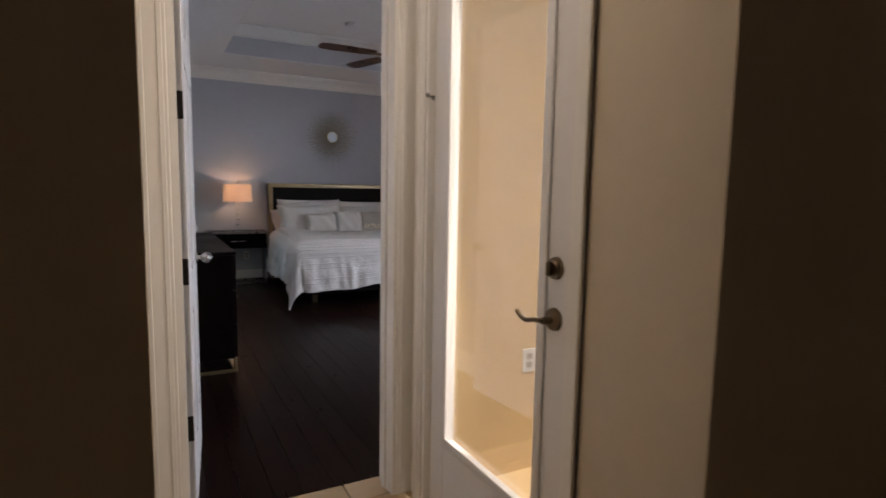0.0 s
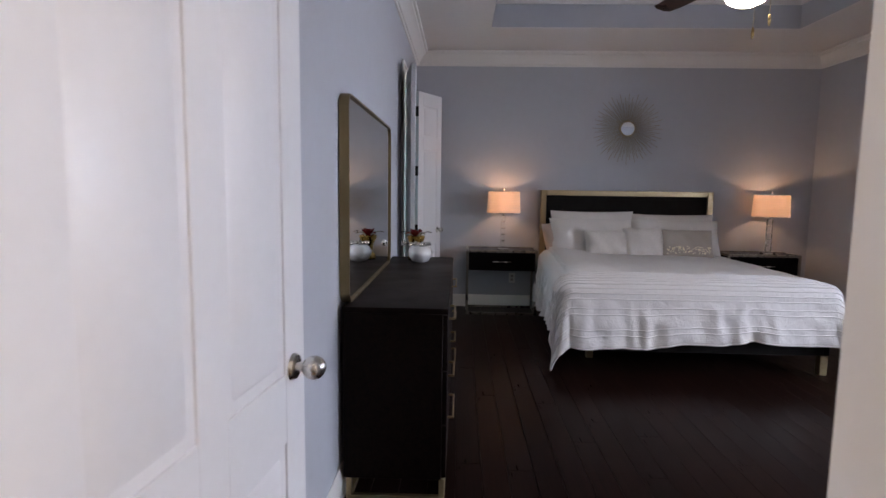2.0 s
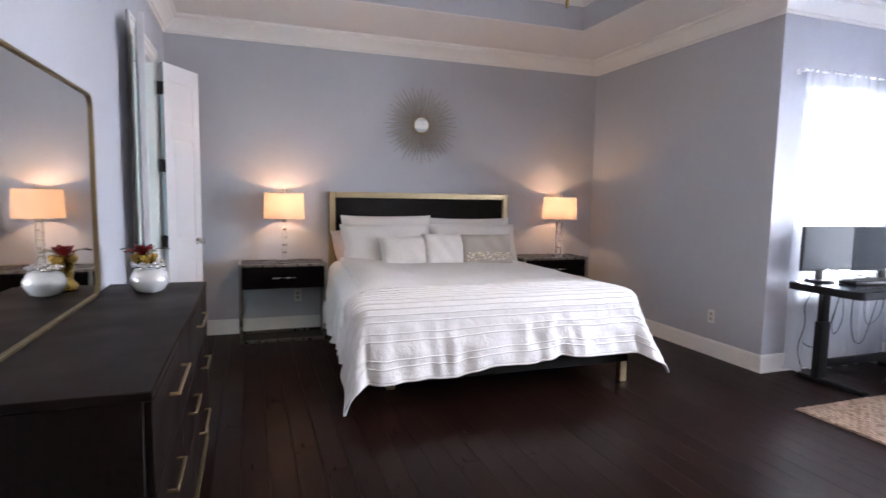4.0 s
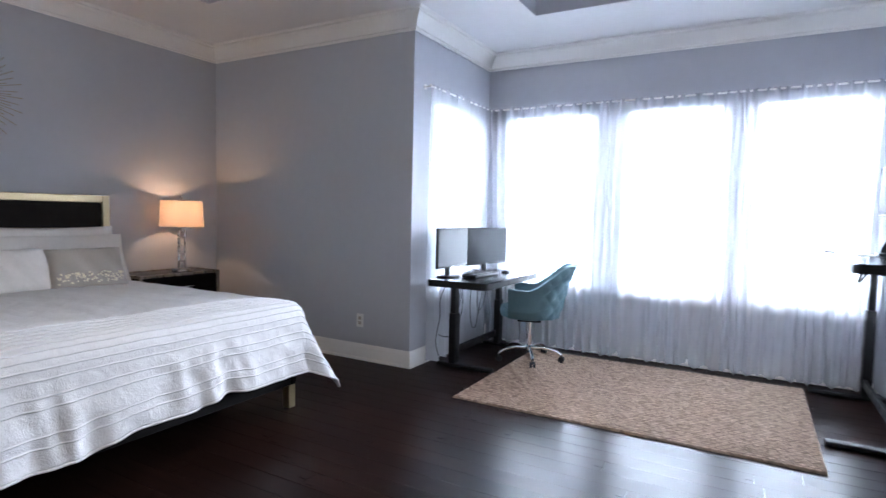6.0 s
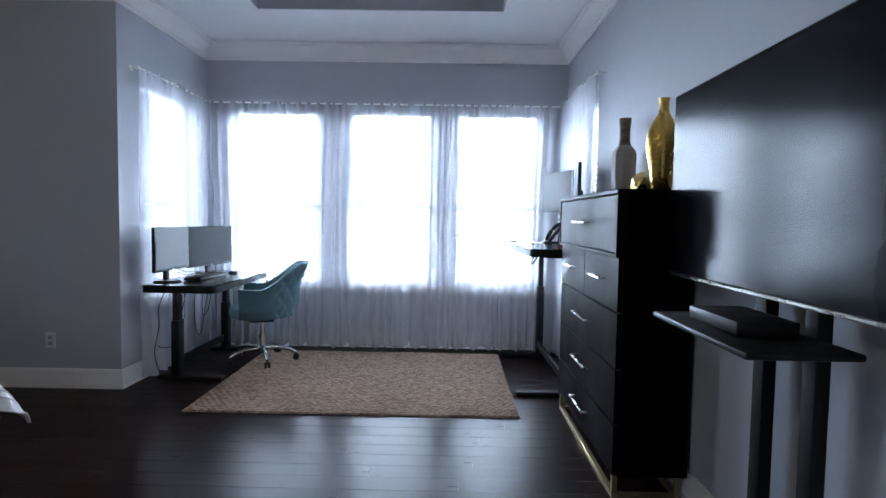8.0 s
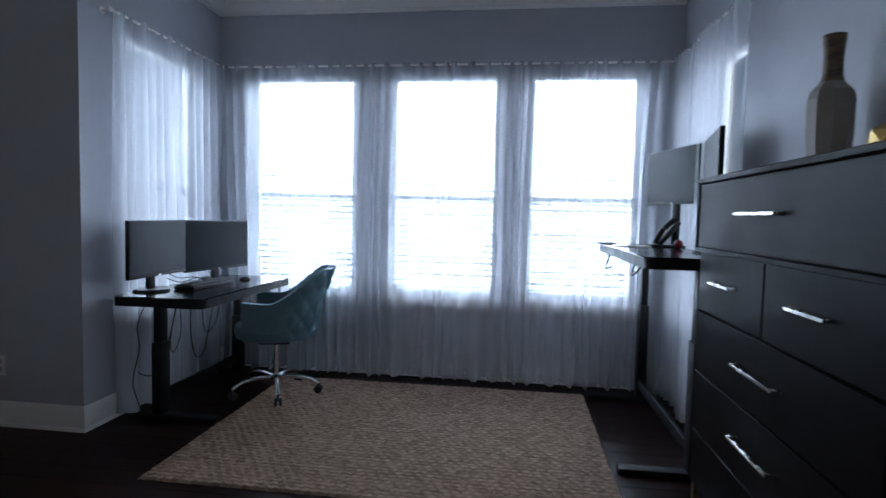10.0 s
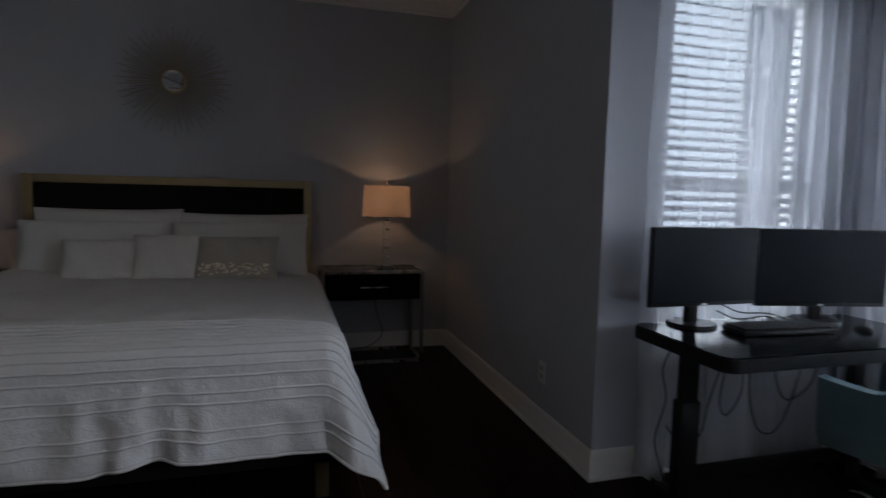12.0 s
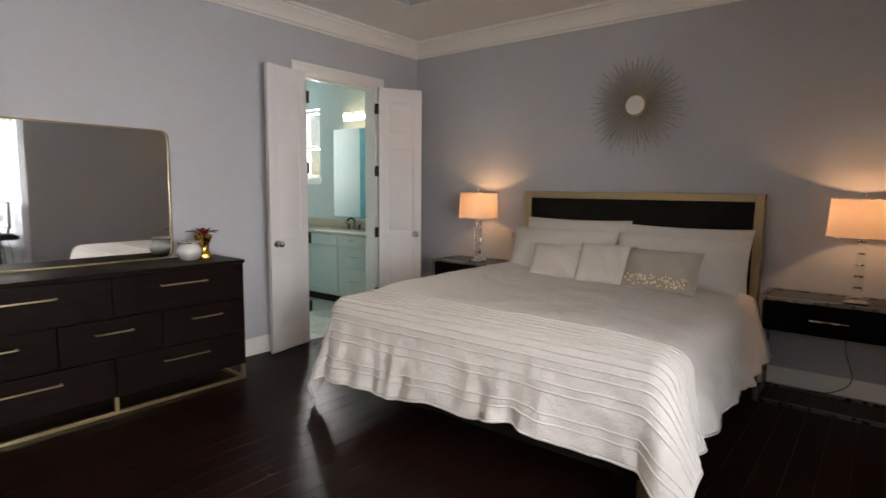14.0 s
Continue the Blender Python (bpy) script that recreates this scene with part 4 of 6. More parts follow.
def drape(X, Y):
    """Where the point (X, Y) of the flat quilt comes to lie on the bed."""
    bx0 = BX0 + 0.065 * max(0.0, Y - BY0)
    ox = (bx0 - X) if X < bx0 else max(0.0, X - BX1)
    oy = max(0.0, BY0 - Y)
    sx = -1 if X < bx0 else 1
    d = math.hypot(ox, oy)
    puff = 0.035 * max(0.0, 1 - ((X - 2.25) / 0.97) ** 4) * max(0.0, 1 - max(0, (BY0 + 0.25 - Y) / 0.35))
    puff += 0.055 * math.exp(-((X - BX0 - 0.16) / 0.24) ** 2) * min(1.0, max(0.0, (Y - BY0 - 0.05) / 0.4))
    wr = 0.006 * noise.noise(Vector((X * 5, Y * 5, 0.3))) + 0.006 * noise.noise(Vector((X * 12, Y * 8, 2.3)))
    if d < 1e-6:
        return Vector((X, Y, BZ + puff + wr))
    dx, dy = sx * ox / d, -oy / d
    arc = math.pi / 2 * DR
    if d < arc:
        a = d / DR
        out, drop, low = DR * math.sin(a), DR * (1 - math.cos(a)), 0.0
    else:
        low = d - arc
        lean = 0.26 * (oy / d) ** 2 + (0.05 if sx < 0 else 0.24) * (ox / d) ** 2
        out, drop = DR + lean * low, DR + 0.965 * low
    corner = min(ox, oy) / max(d, 1e-6)
    out += corner * (0.20 if sx < 0 else 0.40) * low
    along = X if oy > ox else Y
    k = low / 0.4
    wander = 2.2 * noise.noise(Vector((along * 2.3, 7.1, 0.0)))
    big = 0.5 + 0.9 * abs(noise.noise(Vector((along * 1.7, 3.3, 1.0))))
    fold = 0.032 * k * big * math.sin(along * 14 + 3 * wander) + 0.006 * k * math.sin(along * 33 + 5 * wander)
    fold += 0.030 * k * noise.noise(Vector((X * 7, Y * 7, 5))) + 0.016 * noise.noise(Vector((X * 12 + 0.8 * wander, Y * 9, 8))) * min(1, 4 * k)
    if corner > 0.05:
        ang = math.atan2(oy, ox)
        fold = fold * (1 - min(1, corner * 2)) + 0.04 * k * math.sin(ang * 6.2 + 0.5) * min(1, corner * 2)
    out += fold
    z = BZ + puff * 0.5 + wr * 0.5 - drop + 0.022 * k * math.sin(X * 5.1 + 0.9 + wander) - 0.10 * k * max(0.0, 1 - abs(X - BX0 - 0.1) / 0.8) * min(1, oy / 0.2)
    return Vector((min(max(X, bx0), BX1) + dx * out, max(Y, BY0) + dy * out, max(z, 0.012 + 0.05 * max(0, d - 0.6))))


def coverlet_mesh():
    """A quilt draped over the bed: folds widen down the sides and the corners fall in long points."""
    bm = bm_new()
    uvs = {}
    nx, ny = 190, 150
    grid = []
    for j in range(ny + 1):
        row = []
        for i in range(nx + 1):
            X, Y = QX0 + (QX1 - QX0) * i / nx, QY0 + (QY1 - QY0) * j / ny
            v = bm.verts.new(drape(X, Y))
            uvs[v] = (X, Y - QY0)
            row.append(v)
        grid.append(row)
    layer = bm.loops.layers.uv.new("UVMap")
    for a, b in zip(grid, grid[1:]):
        for i in range(nx):
            f = bm.faces.new((a[i], a[i + 1], b[i + 1], b[i]))
            for lp in f.loops:
                lp[layer].uv = uvs[lp.vert]
    return bm


quilt = thing("coverlet", (2.29, 6.3, BZ), "white quilted coverlet with pin-tuck rows draped over the bed", "bedspread", "", coverlet_mesh(), coverlet)
so = quilt.modifiers.new("thickness", "SOLIDIFY")
so.thickness, so.offset = 0.012, -1
for r in [0.075, 0.115, 0.21, 0.25] + [0.31 + 0.041 * k for k in range(10)]:
    Y = QY0 + r
    pts = [drape(QX0 + 0.02 + (QX1 - QX0 - 0.04) * i / 150, Y) + Vector((0, -0.001, 0.001)) for i in range(151)]
    part("pin_tuck", tube(bm_new(), pts, 0.005, 6), coverlet, quilt, "stitched pin-tuck ridge")
for name, pts in (("hem", [drape(QX0 + (QX1 - QX0) * i / 170, QY0) for i in range(171)]), ("hem", [drape(QX0, QY0 + (QY1 - QY0) * i / 110) for i in range(111)]),
                  ("hem", [drape(QX1, QY0 + (QY1 - QY0) * i / 110) for i in range(111)])):
    part(name, tube(bm_new(), pts, 0.006, 6), linen, quilt, "rolled white hem")

# pillows from the headboard forward
PZ = BZ - 0.005
pillow("pillow", (1.90, 7.455, PZ - 0.03), 0.92, 0.50, 0.20, 14, 2, linen, "large white pillow leaning on the headboard", group="pillows on the bed")
pillow("pillow", (2.76, 7.455, PZ - 0.03), 0.92, 0.48, 0.20, 16, -2, linen, "large white pillow leaning on the headboard", group="pillows on the bed")
pillow("pillow", (1.56, 7.385, PZ - 0.05), 0.42, 0.42, 0.22, 30, 24, peach_linen, "crumpled peach-tinted pillow at the bed's edge", group="pillows on the bed")
pillow("pillow", (1.86, 7.285, PZ - 0.02), 0.90, 0.44, 0.20, 26, 3, linen, "white pillow leaning on another pillow", group="pillows on the bed")
pillow("pillow", (2.75, 7.305, PZ - 0.02), 0.92, 0.43, 0.20, 24, -3, linen, "white pillow leaning on another pillow", group="pillows on the bed")
pillow("cushion", (1.98, 7.065, PZ + 0.0), 0.50, 0.30, 0.15, 26, 4, linen_tex, "small white textured oblong cushion", "cushion", "cushions on the bed")
pillow("cushion", (2.34, 7.045, PZ + 0.0), 0.42, 0.34, 0.15, 28, 2, linen_tex, "small white textured square cushion", "cushion", "cushions on the bed")
c = pillow("cushion", (2.75, 7.0, PZ + 0.0), 0.52, 0.33, 0.15, 28, -5, satin_grey, "champagne satin cushion with a band of sequins", "cushion", "cushions on the bed")
bm = bm_new()
rnd = random.Random(5)
for k in range(110):
    u = rnd.uniform(-0.21, 0.21)
    v = rnd.uniform(-0.125, -0.055)
    t = ((1 - (u / 0.26) ** 4) * (1 - (v / 0.165) ** 4)) ** 0.55
    bmesh.ops.create_cone(bm, cap_ends=True, segments=6, radius1=0.007, radius2=0.005, depth=0.003,
                          matrix=Matrix.Translation((u, -0.079 * t - 0.003, v)) @ Matrix.Rotation(radians(90 + rnd.uniform(-12, 12)), 4, "X"))
bmesh.ops.transform(bm, matrix=Matrix.Translation((0, 0, 0.165 * math.cos(radians(28)))) @ Matrix.Rotation(radians(-28), 4, "X"), verts=bm.verts)
bmesh.ops.translate(bm, verts=bm.verts, vec=BASE[c.name])
part("sequin_band", bm, sequin, c, "scatter of silver sequins")

# sunburst mirror
SC = Vector((2.287, YN - 0.03, 2.055))
root = thing("sunburst_mirror", SC, "round sunburst wall mirror with thin champagne rays", "mirror")
bm = cyl(bm_new(), SC + Vector((0, 0.028, 0)), SC + Vector((0, -0.012, 0)), 0.086, 0.083, 40)
part("rim", bm, champagne, root)
bm = cyl(bm_new(), SC + Vector((0, -0.012, 0)), SC + Vector((0, -0.015, 0)), 0.074, None, 40)
part("mirror_glass", bm, mirror_mat, root, "small round mirror")
rnd = random.Random(9)
for k in range(96):
    a = 2 * math.pi * k / 96 + rnd.uniform(-0.012, 0.012)
    r1 = (0.39, 0.31, 0.355, 0.28)[k % 4] + rnd.uniform(-0.012, 0.012)
    dirv = Vector((math.cos(a), 0, math.sin(a)))
    y = 0.012 if k % 2 else -0.004
    bm = cyl(bm_new(), SC + dirv * 0.075 + Vector((0, 0.01, 0)), SC + dirv * r1 + Vector((0, y, 0)), 0.0026, 0.0036, 5)
    part("ray", bm, ray_metal, root)

# nightstands


def nightstand(x0, x1, label):
    y0, y1, h = 7.262, 7.665, 0.708
    root = thing("nightstand", ((x0 + x1) / 2, (y0 + y1) / 2, 0), label, "nightstand", "nightstands beside the bed")
    t = 0.024
    for x in (x0, x1 - t):
        for y in (y0, y1 - t):
            part("leg", box(bm_new(), (x, y, 0.0), (x + t, y + t, h - 0.024), 0.002, 1), pewter, root, "brushed metal leg")
    bm = bm_new()
    box(bm, (x0 + t, y0, 0.0), (x1 - t, y0 + t, 0.024), 0.002, 1)
    box(bm, (x0 + t, y1 - t, 0.0), (x1 - t, y1, 0.024), 0.002, 1)
    for x in (x0, x1 - t):
        box(bm, (x + 0.001, y0 + t, 0.0), (x + t - 0.001, y1 - t, 0.024), 0.002, 1)
    part("base_frame", bm, pewter, root, "brushed metal floor frame")
    bm = bm_new()
    for lo, hi in (((x0, y0), (x1, y0 + t)), ((x0, y1 - t), (x1, y1)), ((x0, y0 + t), (x0 + t, y1 - t)), ((x1 - t, y0 + t), (x1, y1 - t))):
        box(bm, (*lo, h - 0.024), (*hi, h), 0.002, 1)
    part("top_frame", bm, pewter, root, "brushed metal top frame")
    part("tabletop", box(bm_new(), (x0 + t, y0 + t, h - 0.016), (x1 - t, y1 - t, h - 0.005), 0.001, 1), black_glass, root, "dark glass top")
    part("case", box(bm_new(), (x0 + t + 0.002, y0 + 0.02, 0.485), (x1 - t - 0.002, y1 - 0.03, h - 0.028), 0.003, 1), espresso_up, root)
    dr = part("drawer", box(bm_new(), (x0 + t + 0.006, y0 + 0.004, 0.495), (x1 - t - 0.006, y0 + 0.019, h - 0.034), 0.003, 1), espresso_up, root, "dark drawer front")
    bm = bm_new()
    cx, z = (x0 + x1) / 2, 0.585
    cyl(bm, (cx - 0.10, y0 - 0.016, z), (cx + 0.10, y0 - 0.016, z), 0.005, None, 10)
    for s in (-0.085, 0.085):
        cyl(bm, (cx + s, y0 + 0.006, z), (cx + s, y0 - 0.016, z), 0.004, None, 8)
    part("handle", bm, nickel, dr, "slim nickel bar handle")
    return root


nightstand(0.515, 1.285, "dark wood nightstand with metal frame and one drawer")
nightstand(3.305, 4.075, "dark wood nightstand with metal frame and one drawer")


def table_lamp(c):
    x, y, z = c
    root = thing("table_lamp", c, "lit bedside lamp with crystal column and linen drum shade", "lamp", "bedside lamps")
    bm = bm_new()
    box(bm, (x - 0.06, y - 0.06, z), (x + 0.06, y + 0.06, z + 0.022), 0.004, 2)
    part("base", bm, crystal, root, "square clear crystal foot")
    for k in range(5):
        z0 = z + 0.03 + k * 0.074
        part("crystal_block", box(bm_new(), (x - 0.026, y - 0.026, z0), (x + 0.026, y + 0.026, z0 + 0.064), 0.005, 2), crystal, root, "clear crystal block")
    for k in range(6):
        z0 = z + 0.0225 + k * 0.074
        part("spacer", box(bm_new(), (x - 0.021, y - 0.021, z0), (x + 0.021, y + 0.021, z0 + 0.007), 0.001, 1), nickel, root, "thin nickel spacer")
    bm = bm_new()
    cyl(bm, (x, y, z + 0.40), (x, y, z + 0.50), 0.008, None, 12)
    cyl(bm, (x, y, z + 0.50), (x, y, z + 0.545), 0.016, 0.014, 16)
    part("stem", bm, nickel, root, "nickel rings and socket")
    bm = bm_new()
    n = 48
    rings = []
    for r, zz in ((0.185, 0.425), (0.173, 0.673)):
        rings.append([bm.verts.new((x + r * math.cos(2 * math.pi * i / n), y + r * math.sin(2 * math.pi * i / n), z + zz)) for i in range(n)])
    for i in range(n):
        bm.faces.new((rings[0][i], rings[0][(i + 1) % n], rings[1][(i + 1) % n], rings[1][i]))
    part("shade", bm, shade_cloth, root, "warm glowing linen drum shade")
    bm = bm_new()
    for r, zz in ((0.185, 0.425), (0.173, 0.673)):
        tube(bm, [(x + r * math.cos(2 * math.pi * i / n), y + r * math.sin(2 * math.pi * i / n), z + zz) for i in range(n + 1)], 0.003, 6)
    for k in range(3):
        a = 2.1 * k + 0.4
        cyl(bm, (x, y, z + 0.668), (x + 0.170 * math.cos(a), y + 0.170 * math.sin(a), z + 0.674), 0.0016, None, 5)
    cyl(bm, (x, y, z + 0.54), (x, y, z + 0.69), 0.003, None, 8)
    part("harp", bm, nickel, root, "wire rim and harp")
    part("finial", ball(bm_new(), (x, y, z + 0.703), 0.012, 12), nickel, root, "small round finial")
    root.scale = (1, 1, 0.95)
    lamp("bedside_bulb", "POINT", 4.2, Matrix.Translation((x, y, z + 0.556)), (1.0, 0.62, 0.35), radius=0.016)
    return root


table_lamp((0.917, 7.46, 0.704))
table_lamp((3.81, 7.44, 0.704))
bm = tube(bm_new(), curve_pts([(3.80, 7.66, 0.69), (3.79, 7.678, 0.60), (3.77, 7.67, 0.35), (3.82, 7.63, 0.15), (3.72, 7.61, 0.05), (3.58, 7.63, 0.02)]), 0.004, 6)
thing("lamp_cord", (3.79, 7.66, 0.02), "thin clear lamp cord hanging behind the nightstand", "cord", "", bm, bronze_old)

# ---------------------------------------------------------------- dresser side


def bar_handle(bm, p, along, out, length, r=0.006, stand=0.026):
    """A square bar pull centred at p."""
    p, a, o = Vector(p), Vector(along), Vector(out)
    up = a.cross(o)
    def blk(c, la, lo_, lu):
        v = [c + a * sa * la + o * so_ * lo_ + up * su * lu for sa in (-1, 1) for so_ in (-1, 1) for su in (-1, 1)]
        lo = [min(q[i] for q in v) for i in range(3)]
        hi = [max(q[i] for q in v) for i in range(3)]
        box(bm, lo, hi, 0.0015, 1)
    blk(p + o * stand, length / 2, r, r)
    for s in (-1, 1):
        blk(p + a * s * (length / 2 - r) + o * (stand - r) / 2, r, (stand - r) / 2, r)
    return bm


DX, DB, DY0, DY1, DZ0, DZ1 = 0.393, XW + 0.021, 3.605, 5.335, 0.105, 0.866
root = thing("dresser", (0.18, 4.47, 0), "long espresso wood dresser with bar handles on a metal base", "dresser")
part("carcass", box(bm_new(), (DB, DY0, DZ0), (DX - 0.02, DY1, DZ1 - 0.025), 0.003, 1), espresso, root)
part("top", box(bm_new(), (DB - 0.002, DY0 - 0.004, DZ1 - 0.025), (DX + 0.002, DY1 + 0.004, DZ1), 0.003, 1), espresso, root, "glossy espresso top")
zr = (DZ0 + 0.004, DZ0 + 0.245, DZ0 + 0.487, DZ1 - 0.028)
for r in range(3):
    n = 3 if r == 1 else 2
    for k in range(n):
        a = DY0 + 0.006 + (DY1 - DY0 - 0.012) * k / n
        b = DY0 + 0.006 + (DY1 - DY0 - 0.012) * (k + 1) / n
        dr = part("drawer", box(bm_new(), (DX - 0.02, a + 0.003, zr[r] + 0.003), (DX, b - 0.003, zr[r + 1] - 0.003), 0.002, 1), espresso, root)
        bm = bar_handle(bm_new(), (DX, (a + b) / 2, (zr[r] + zr[r + 1]) / 2 + 0.04), (0, 1, 0), (1, 0, 0), 0.21 if n == 3 else 0.30, 0.0045)
        part("handle", bm, champagne, dr, "champagne bar handle")
bm = bm_new()
for lo, hi in (((DB + 0.01, DY0 + 0.01, 0.0), (DX - 0.005, DY0 + 0.035, 0.022)), ((DB + 0.01, DY1 - 0.035, 0.0), (DX - 0.005, DY1 - 0.01, 0.022)),
               ((DX - 0.03, DY0 + 0.035, 0.0), (DX - 0.005, DY1 - 0.035, 0.022)), ((DB + 0.01, DY0 + 0.035, 0.0), (DB + 0.035, DY1 - 0.035, 0.022))):
    box(bm, lo, hi, 0.002, 1)
part("base_frame", bm, champagne, root, "champagne metal floor frame")
for x in (DB + 0.01, DX - 0.03):
    for y in (DY0 + 0.01, 4.458, DY1 - 0.035):
        part("leg", box(bm_new(), (x, y, 0.022), (x + 0.025, y + 0.025, DZ0), 0.002, 1), champagne, root, "champagne metal foot")

# mirror leaning on the dresser
MY0, MY1, MZ0, MZ1 = 3.64, 5.04, 0.867, 1.76


def round_rect(a0, a1, b0, b1, r, n=6):
    out = []
    for cx, cy, s in ((a1 - r, b1 - r, 0), (a0 + r, b1 - r, 1), (a0 + r, b0 + r, 2), (a1 - r, b0 + r, 3)):
        for k in range(n + 1):
            t = math.pi / 2 * (s + k / n)
            out.append((cx + r * math.cos(t), cy + r * math.sin(t)))
    return out


root = thing("dresser_mirror", (XW + 0.03, 4.34, MZ0), "wide rounded mirror in a thin brass frame leaning on the wall", "mirror")
o, i = round_rect(MY0, MY1, MZ0, MZ1, 0.06), round_rect(MY0 + 0.010, MY1 - 0.010, MZ0 + 0.010, MZ1 - 0.010, 0.052)
bm = bm_new()
lay = [[bm.verts.new((x, y, z)) for y, z in ring] for ring, x in ((o, XW + 0.004), (o, XW + 0.046), (i, XW + 0.046), (i, XW + 0.026))]
for a, b in zip(lay, lay[1:]):
    for k in range(len(a)):
        bm.faces.new((a[k], a[(k + 1) % len(a)], b[(k + 1) % len(a)], b[k]))
bmesh.ops.recalc_face_normals(bm, faces=bm.faces)
part("frame", bm, mirror_trim, root, "thin brushed brass frame", False)
bm = bm_new()
ring = round_rect(MY0 + 0.008, MY1 - 0.008, MZ0 + 0.008, MZ1 - 0.008, 0.052)
front = [bm.verts.new((XW + 0.036, y, z)) for y, z in ring]
rear = [bm.verts.new((XW + 0.030, y, z)) for y, z in ring]
bm.faces.new(front)
bm.faces.new(list(reversed(rear)))
for k in range(len(ring)):
    bm.faces.new((front[k], rear[k], rear[(k + 1) % len(ring)], front[(k + 1) % len(ring)]))
bmesh.ops.recalc_face_normals(bm, faces=bm.faces)
part("mirror_glass", bm, mirror_mat, root, "clear silvered glass", False)

# ornaments on the dresser
c = (0.17, 5.055, DZ1)
root = thing("pearl_jar", c, "round pearl-white ceramic jar with a ruffled silver rim", "jar")
bm = lathe(bm_new(), [(0.04, 0), (0.062, 0.012), (0.082, 0.045), (0.084, 0.07), (0.07, 0.10), (0.056, 0.112), (0.058, 0.118), (0.05, 0.116), (0.05, 0.10)], c, 36)
part("body", bm, pearl, root)
bm = bm_new()
for k in range(14):
    a = 2 * math.pi * k / 14
    ball(bm, (c[0] + 0.06 * math.cos(a), c[1] + 0.06 * math.sin(a), c[2] + 0.122 + 0.006 * (k % 2)), 0.015, 10, 0.7)
part("ruffle", bm, chrome, root, "silver ruffled rim")
c = (0.13, 5.18, DZ1)
root = thing("gold_flower_vase", c, "shiny gold vase topped with gold and dark red petals", "vase")
bm = lathe(bm_new(), [(0.05, 0), (0.056, 0.008), (0.054, 0.03), (0.04, 0.044), (0.034, 0.06), (0.038, 0.10), (0.05, 0.13), (0.06, 0.148), (0.062, 0.168), (0.052, 0.17), (0.048, 0.155)], c, 32)
part("body", bm, gold_leaf, root)
for k in range(7):
    a = 2 * math.pi * k / 7
    bm = bm_new()
    bmesh.ops.create_uvsphere(bm, u_segments=10, v_segments=6, radius=1, matrix=Matrix.Translation((c[0] + 0.026 * math.cos(a), c[1] + 0.026 * math.sin(a), c[2] + 0.188 + 0.006 * (k % 2)))
                              @ Matrix.Rotation(a, 4, "Z") @ Matrix.Rotation(radians(-50), 4, "Y") @ Matrix.Diagonal((0.03, 0.02, 0.007, 1)))
    part("petal", bm, red_glass, root, "dark red petal")
for k in range(5):
    a = 2 * math.pi * (k + 0.25) / 5
    d = Vector((math.cos(a), math.sin(a), 0))
    o = Vector(c) + Vector((0, 0, 0.165))
    part("sprig", tube(bm_new(), [o + d * 0.02, o + d * 0.05 + Vector((0, 0, 0.026)), o + d * 0.085 + Vector((0, 0, 0.03)), o + d * 0.115 + Vector((0, 0, 0.024))], 0.0045, 6), red_glass if k % 2 else pewter, root, "thin dark sprig")

# ---------------------------------------------------------------- television corner
CX0, CX1, CY0, CY1, CZ1 = 2.93, 4.16, 1.90, 2.235, 1.403
root = thing("chest_of_drawers", ((CX0 + CX1) / 2, 2.0, 0), "tall espresso chest with five rows of drawers and bar pulls", "chest")
part("carcass", box(bm_new(), (CX0, CY0, 0.11), (CX1, CY1 - 0.02, CZ1 - 0.022), 0.003, 1), espresso_up, root)
part("top", box(bm_new(), (CX0 - 0.012, CY0 - 0.002, CZ1 - 0.022), (CX1 + 0.012, CY1 + 0.022, CZ1), 0.003, 1), espresso_up, root)
bm = bm_new()
for lo, hi in (((CX0 - 0.012, 1.100), (CX0 + 0.008, CZ1 - 0.022)), ((CX1 - 0.008, 1.100), (CX1 + 0.012, CZ1 - 0.022)), ((CX0 + 0.008, 1.100), (CX1 - 0.008, 1.118))):
    box(bm, (lo[0], CY1 - 0.03, lo[1]), (hi[0], CY1 + 0.020, hi[1]), 0.002, 1)
part("top_surround", bm, espresso_up, root, "proud frame round the top drawer")
zr = (0.11, 0.345, 0.597, 0.852, 1.105, 1.381)
for r in range(5):
    n = 2 if r == 3 else 1
    for k in range(n):
        a = CX0 + 0.004 + (CX1 - CX0 - 0.008) * k / n
        b = CX0 + 0.004 + (CX1 - CX0 - 0.008) * (k + 1) / n
        inset = 0.012 if r == 4 else 0.0
        dr = part("drawer", box(bm_new(), (a + 0.003 + inset, CY1 - 0.02, zr[r] + 0.004 + inset), (b - 0.003 - inset, CY1 + (0.001 if r < 4 else 0.016), zr[r + 1] - 0.004), 0.002, 1), espresso_up, root)
        hl = 0.20 if n == 2 else 0.30
        bm = bar_handle(bm_new(), ((a + b) / 2, CY1 + (0.016 if r == 4 else 0), (zr[r] + zr[r + 1]) / 2 + 0.01), (1, 0, 0), (0, 1, 0), hl, 0.0055, 0.03)
        part("handle", bm, nickel, dr, "brushed nickel bar pull")
bm = bm_new()
for lo, hi in (((CX0 + 0.02, CY1 - 0.03, 0.0), (CX1 - 0.02, CY1 - 0.004, 0.024)), ((CX0 + 0.02, CY0 + 0.02, 0.0), (CX1 - 0.02, CY0 + 0.045, 0.024)),
               ((CX0 + 0.02, CY0 + 0.045, 0.0), (CX0 + 0.045, CY1 - 0.03, 0.024)), ((CX1 - 0.045, CY0 + 0.045, 0.0), (CX1 - 0.02, CY1 - 0.03, 0.024))):
    box(bm, lo, hi, 0.002, 1)
part("base_frame", bm, champagne, root, "champagne metal floor frame")
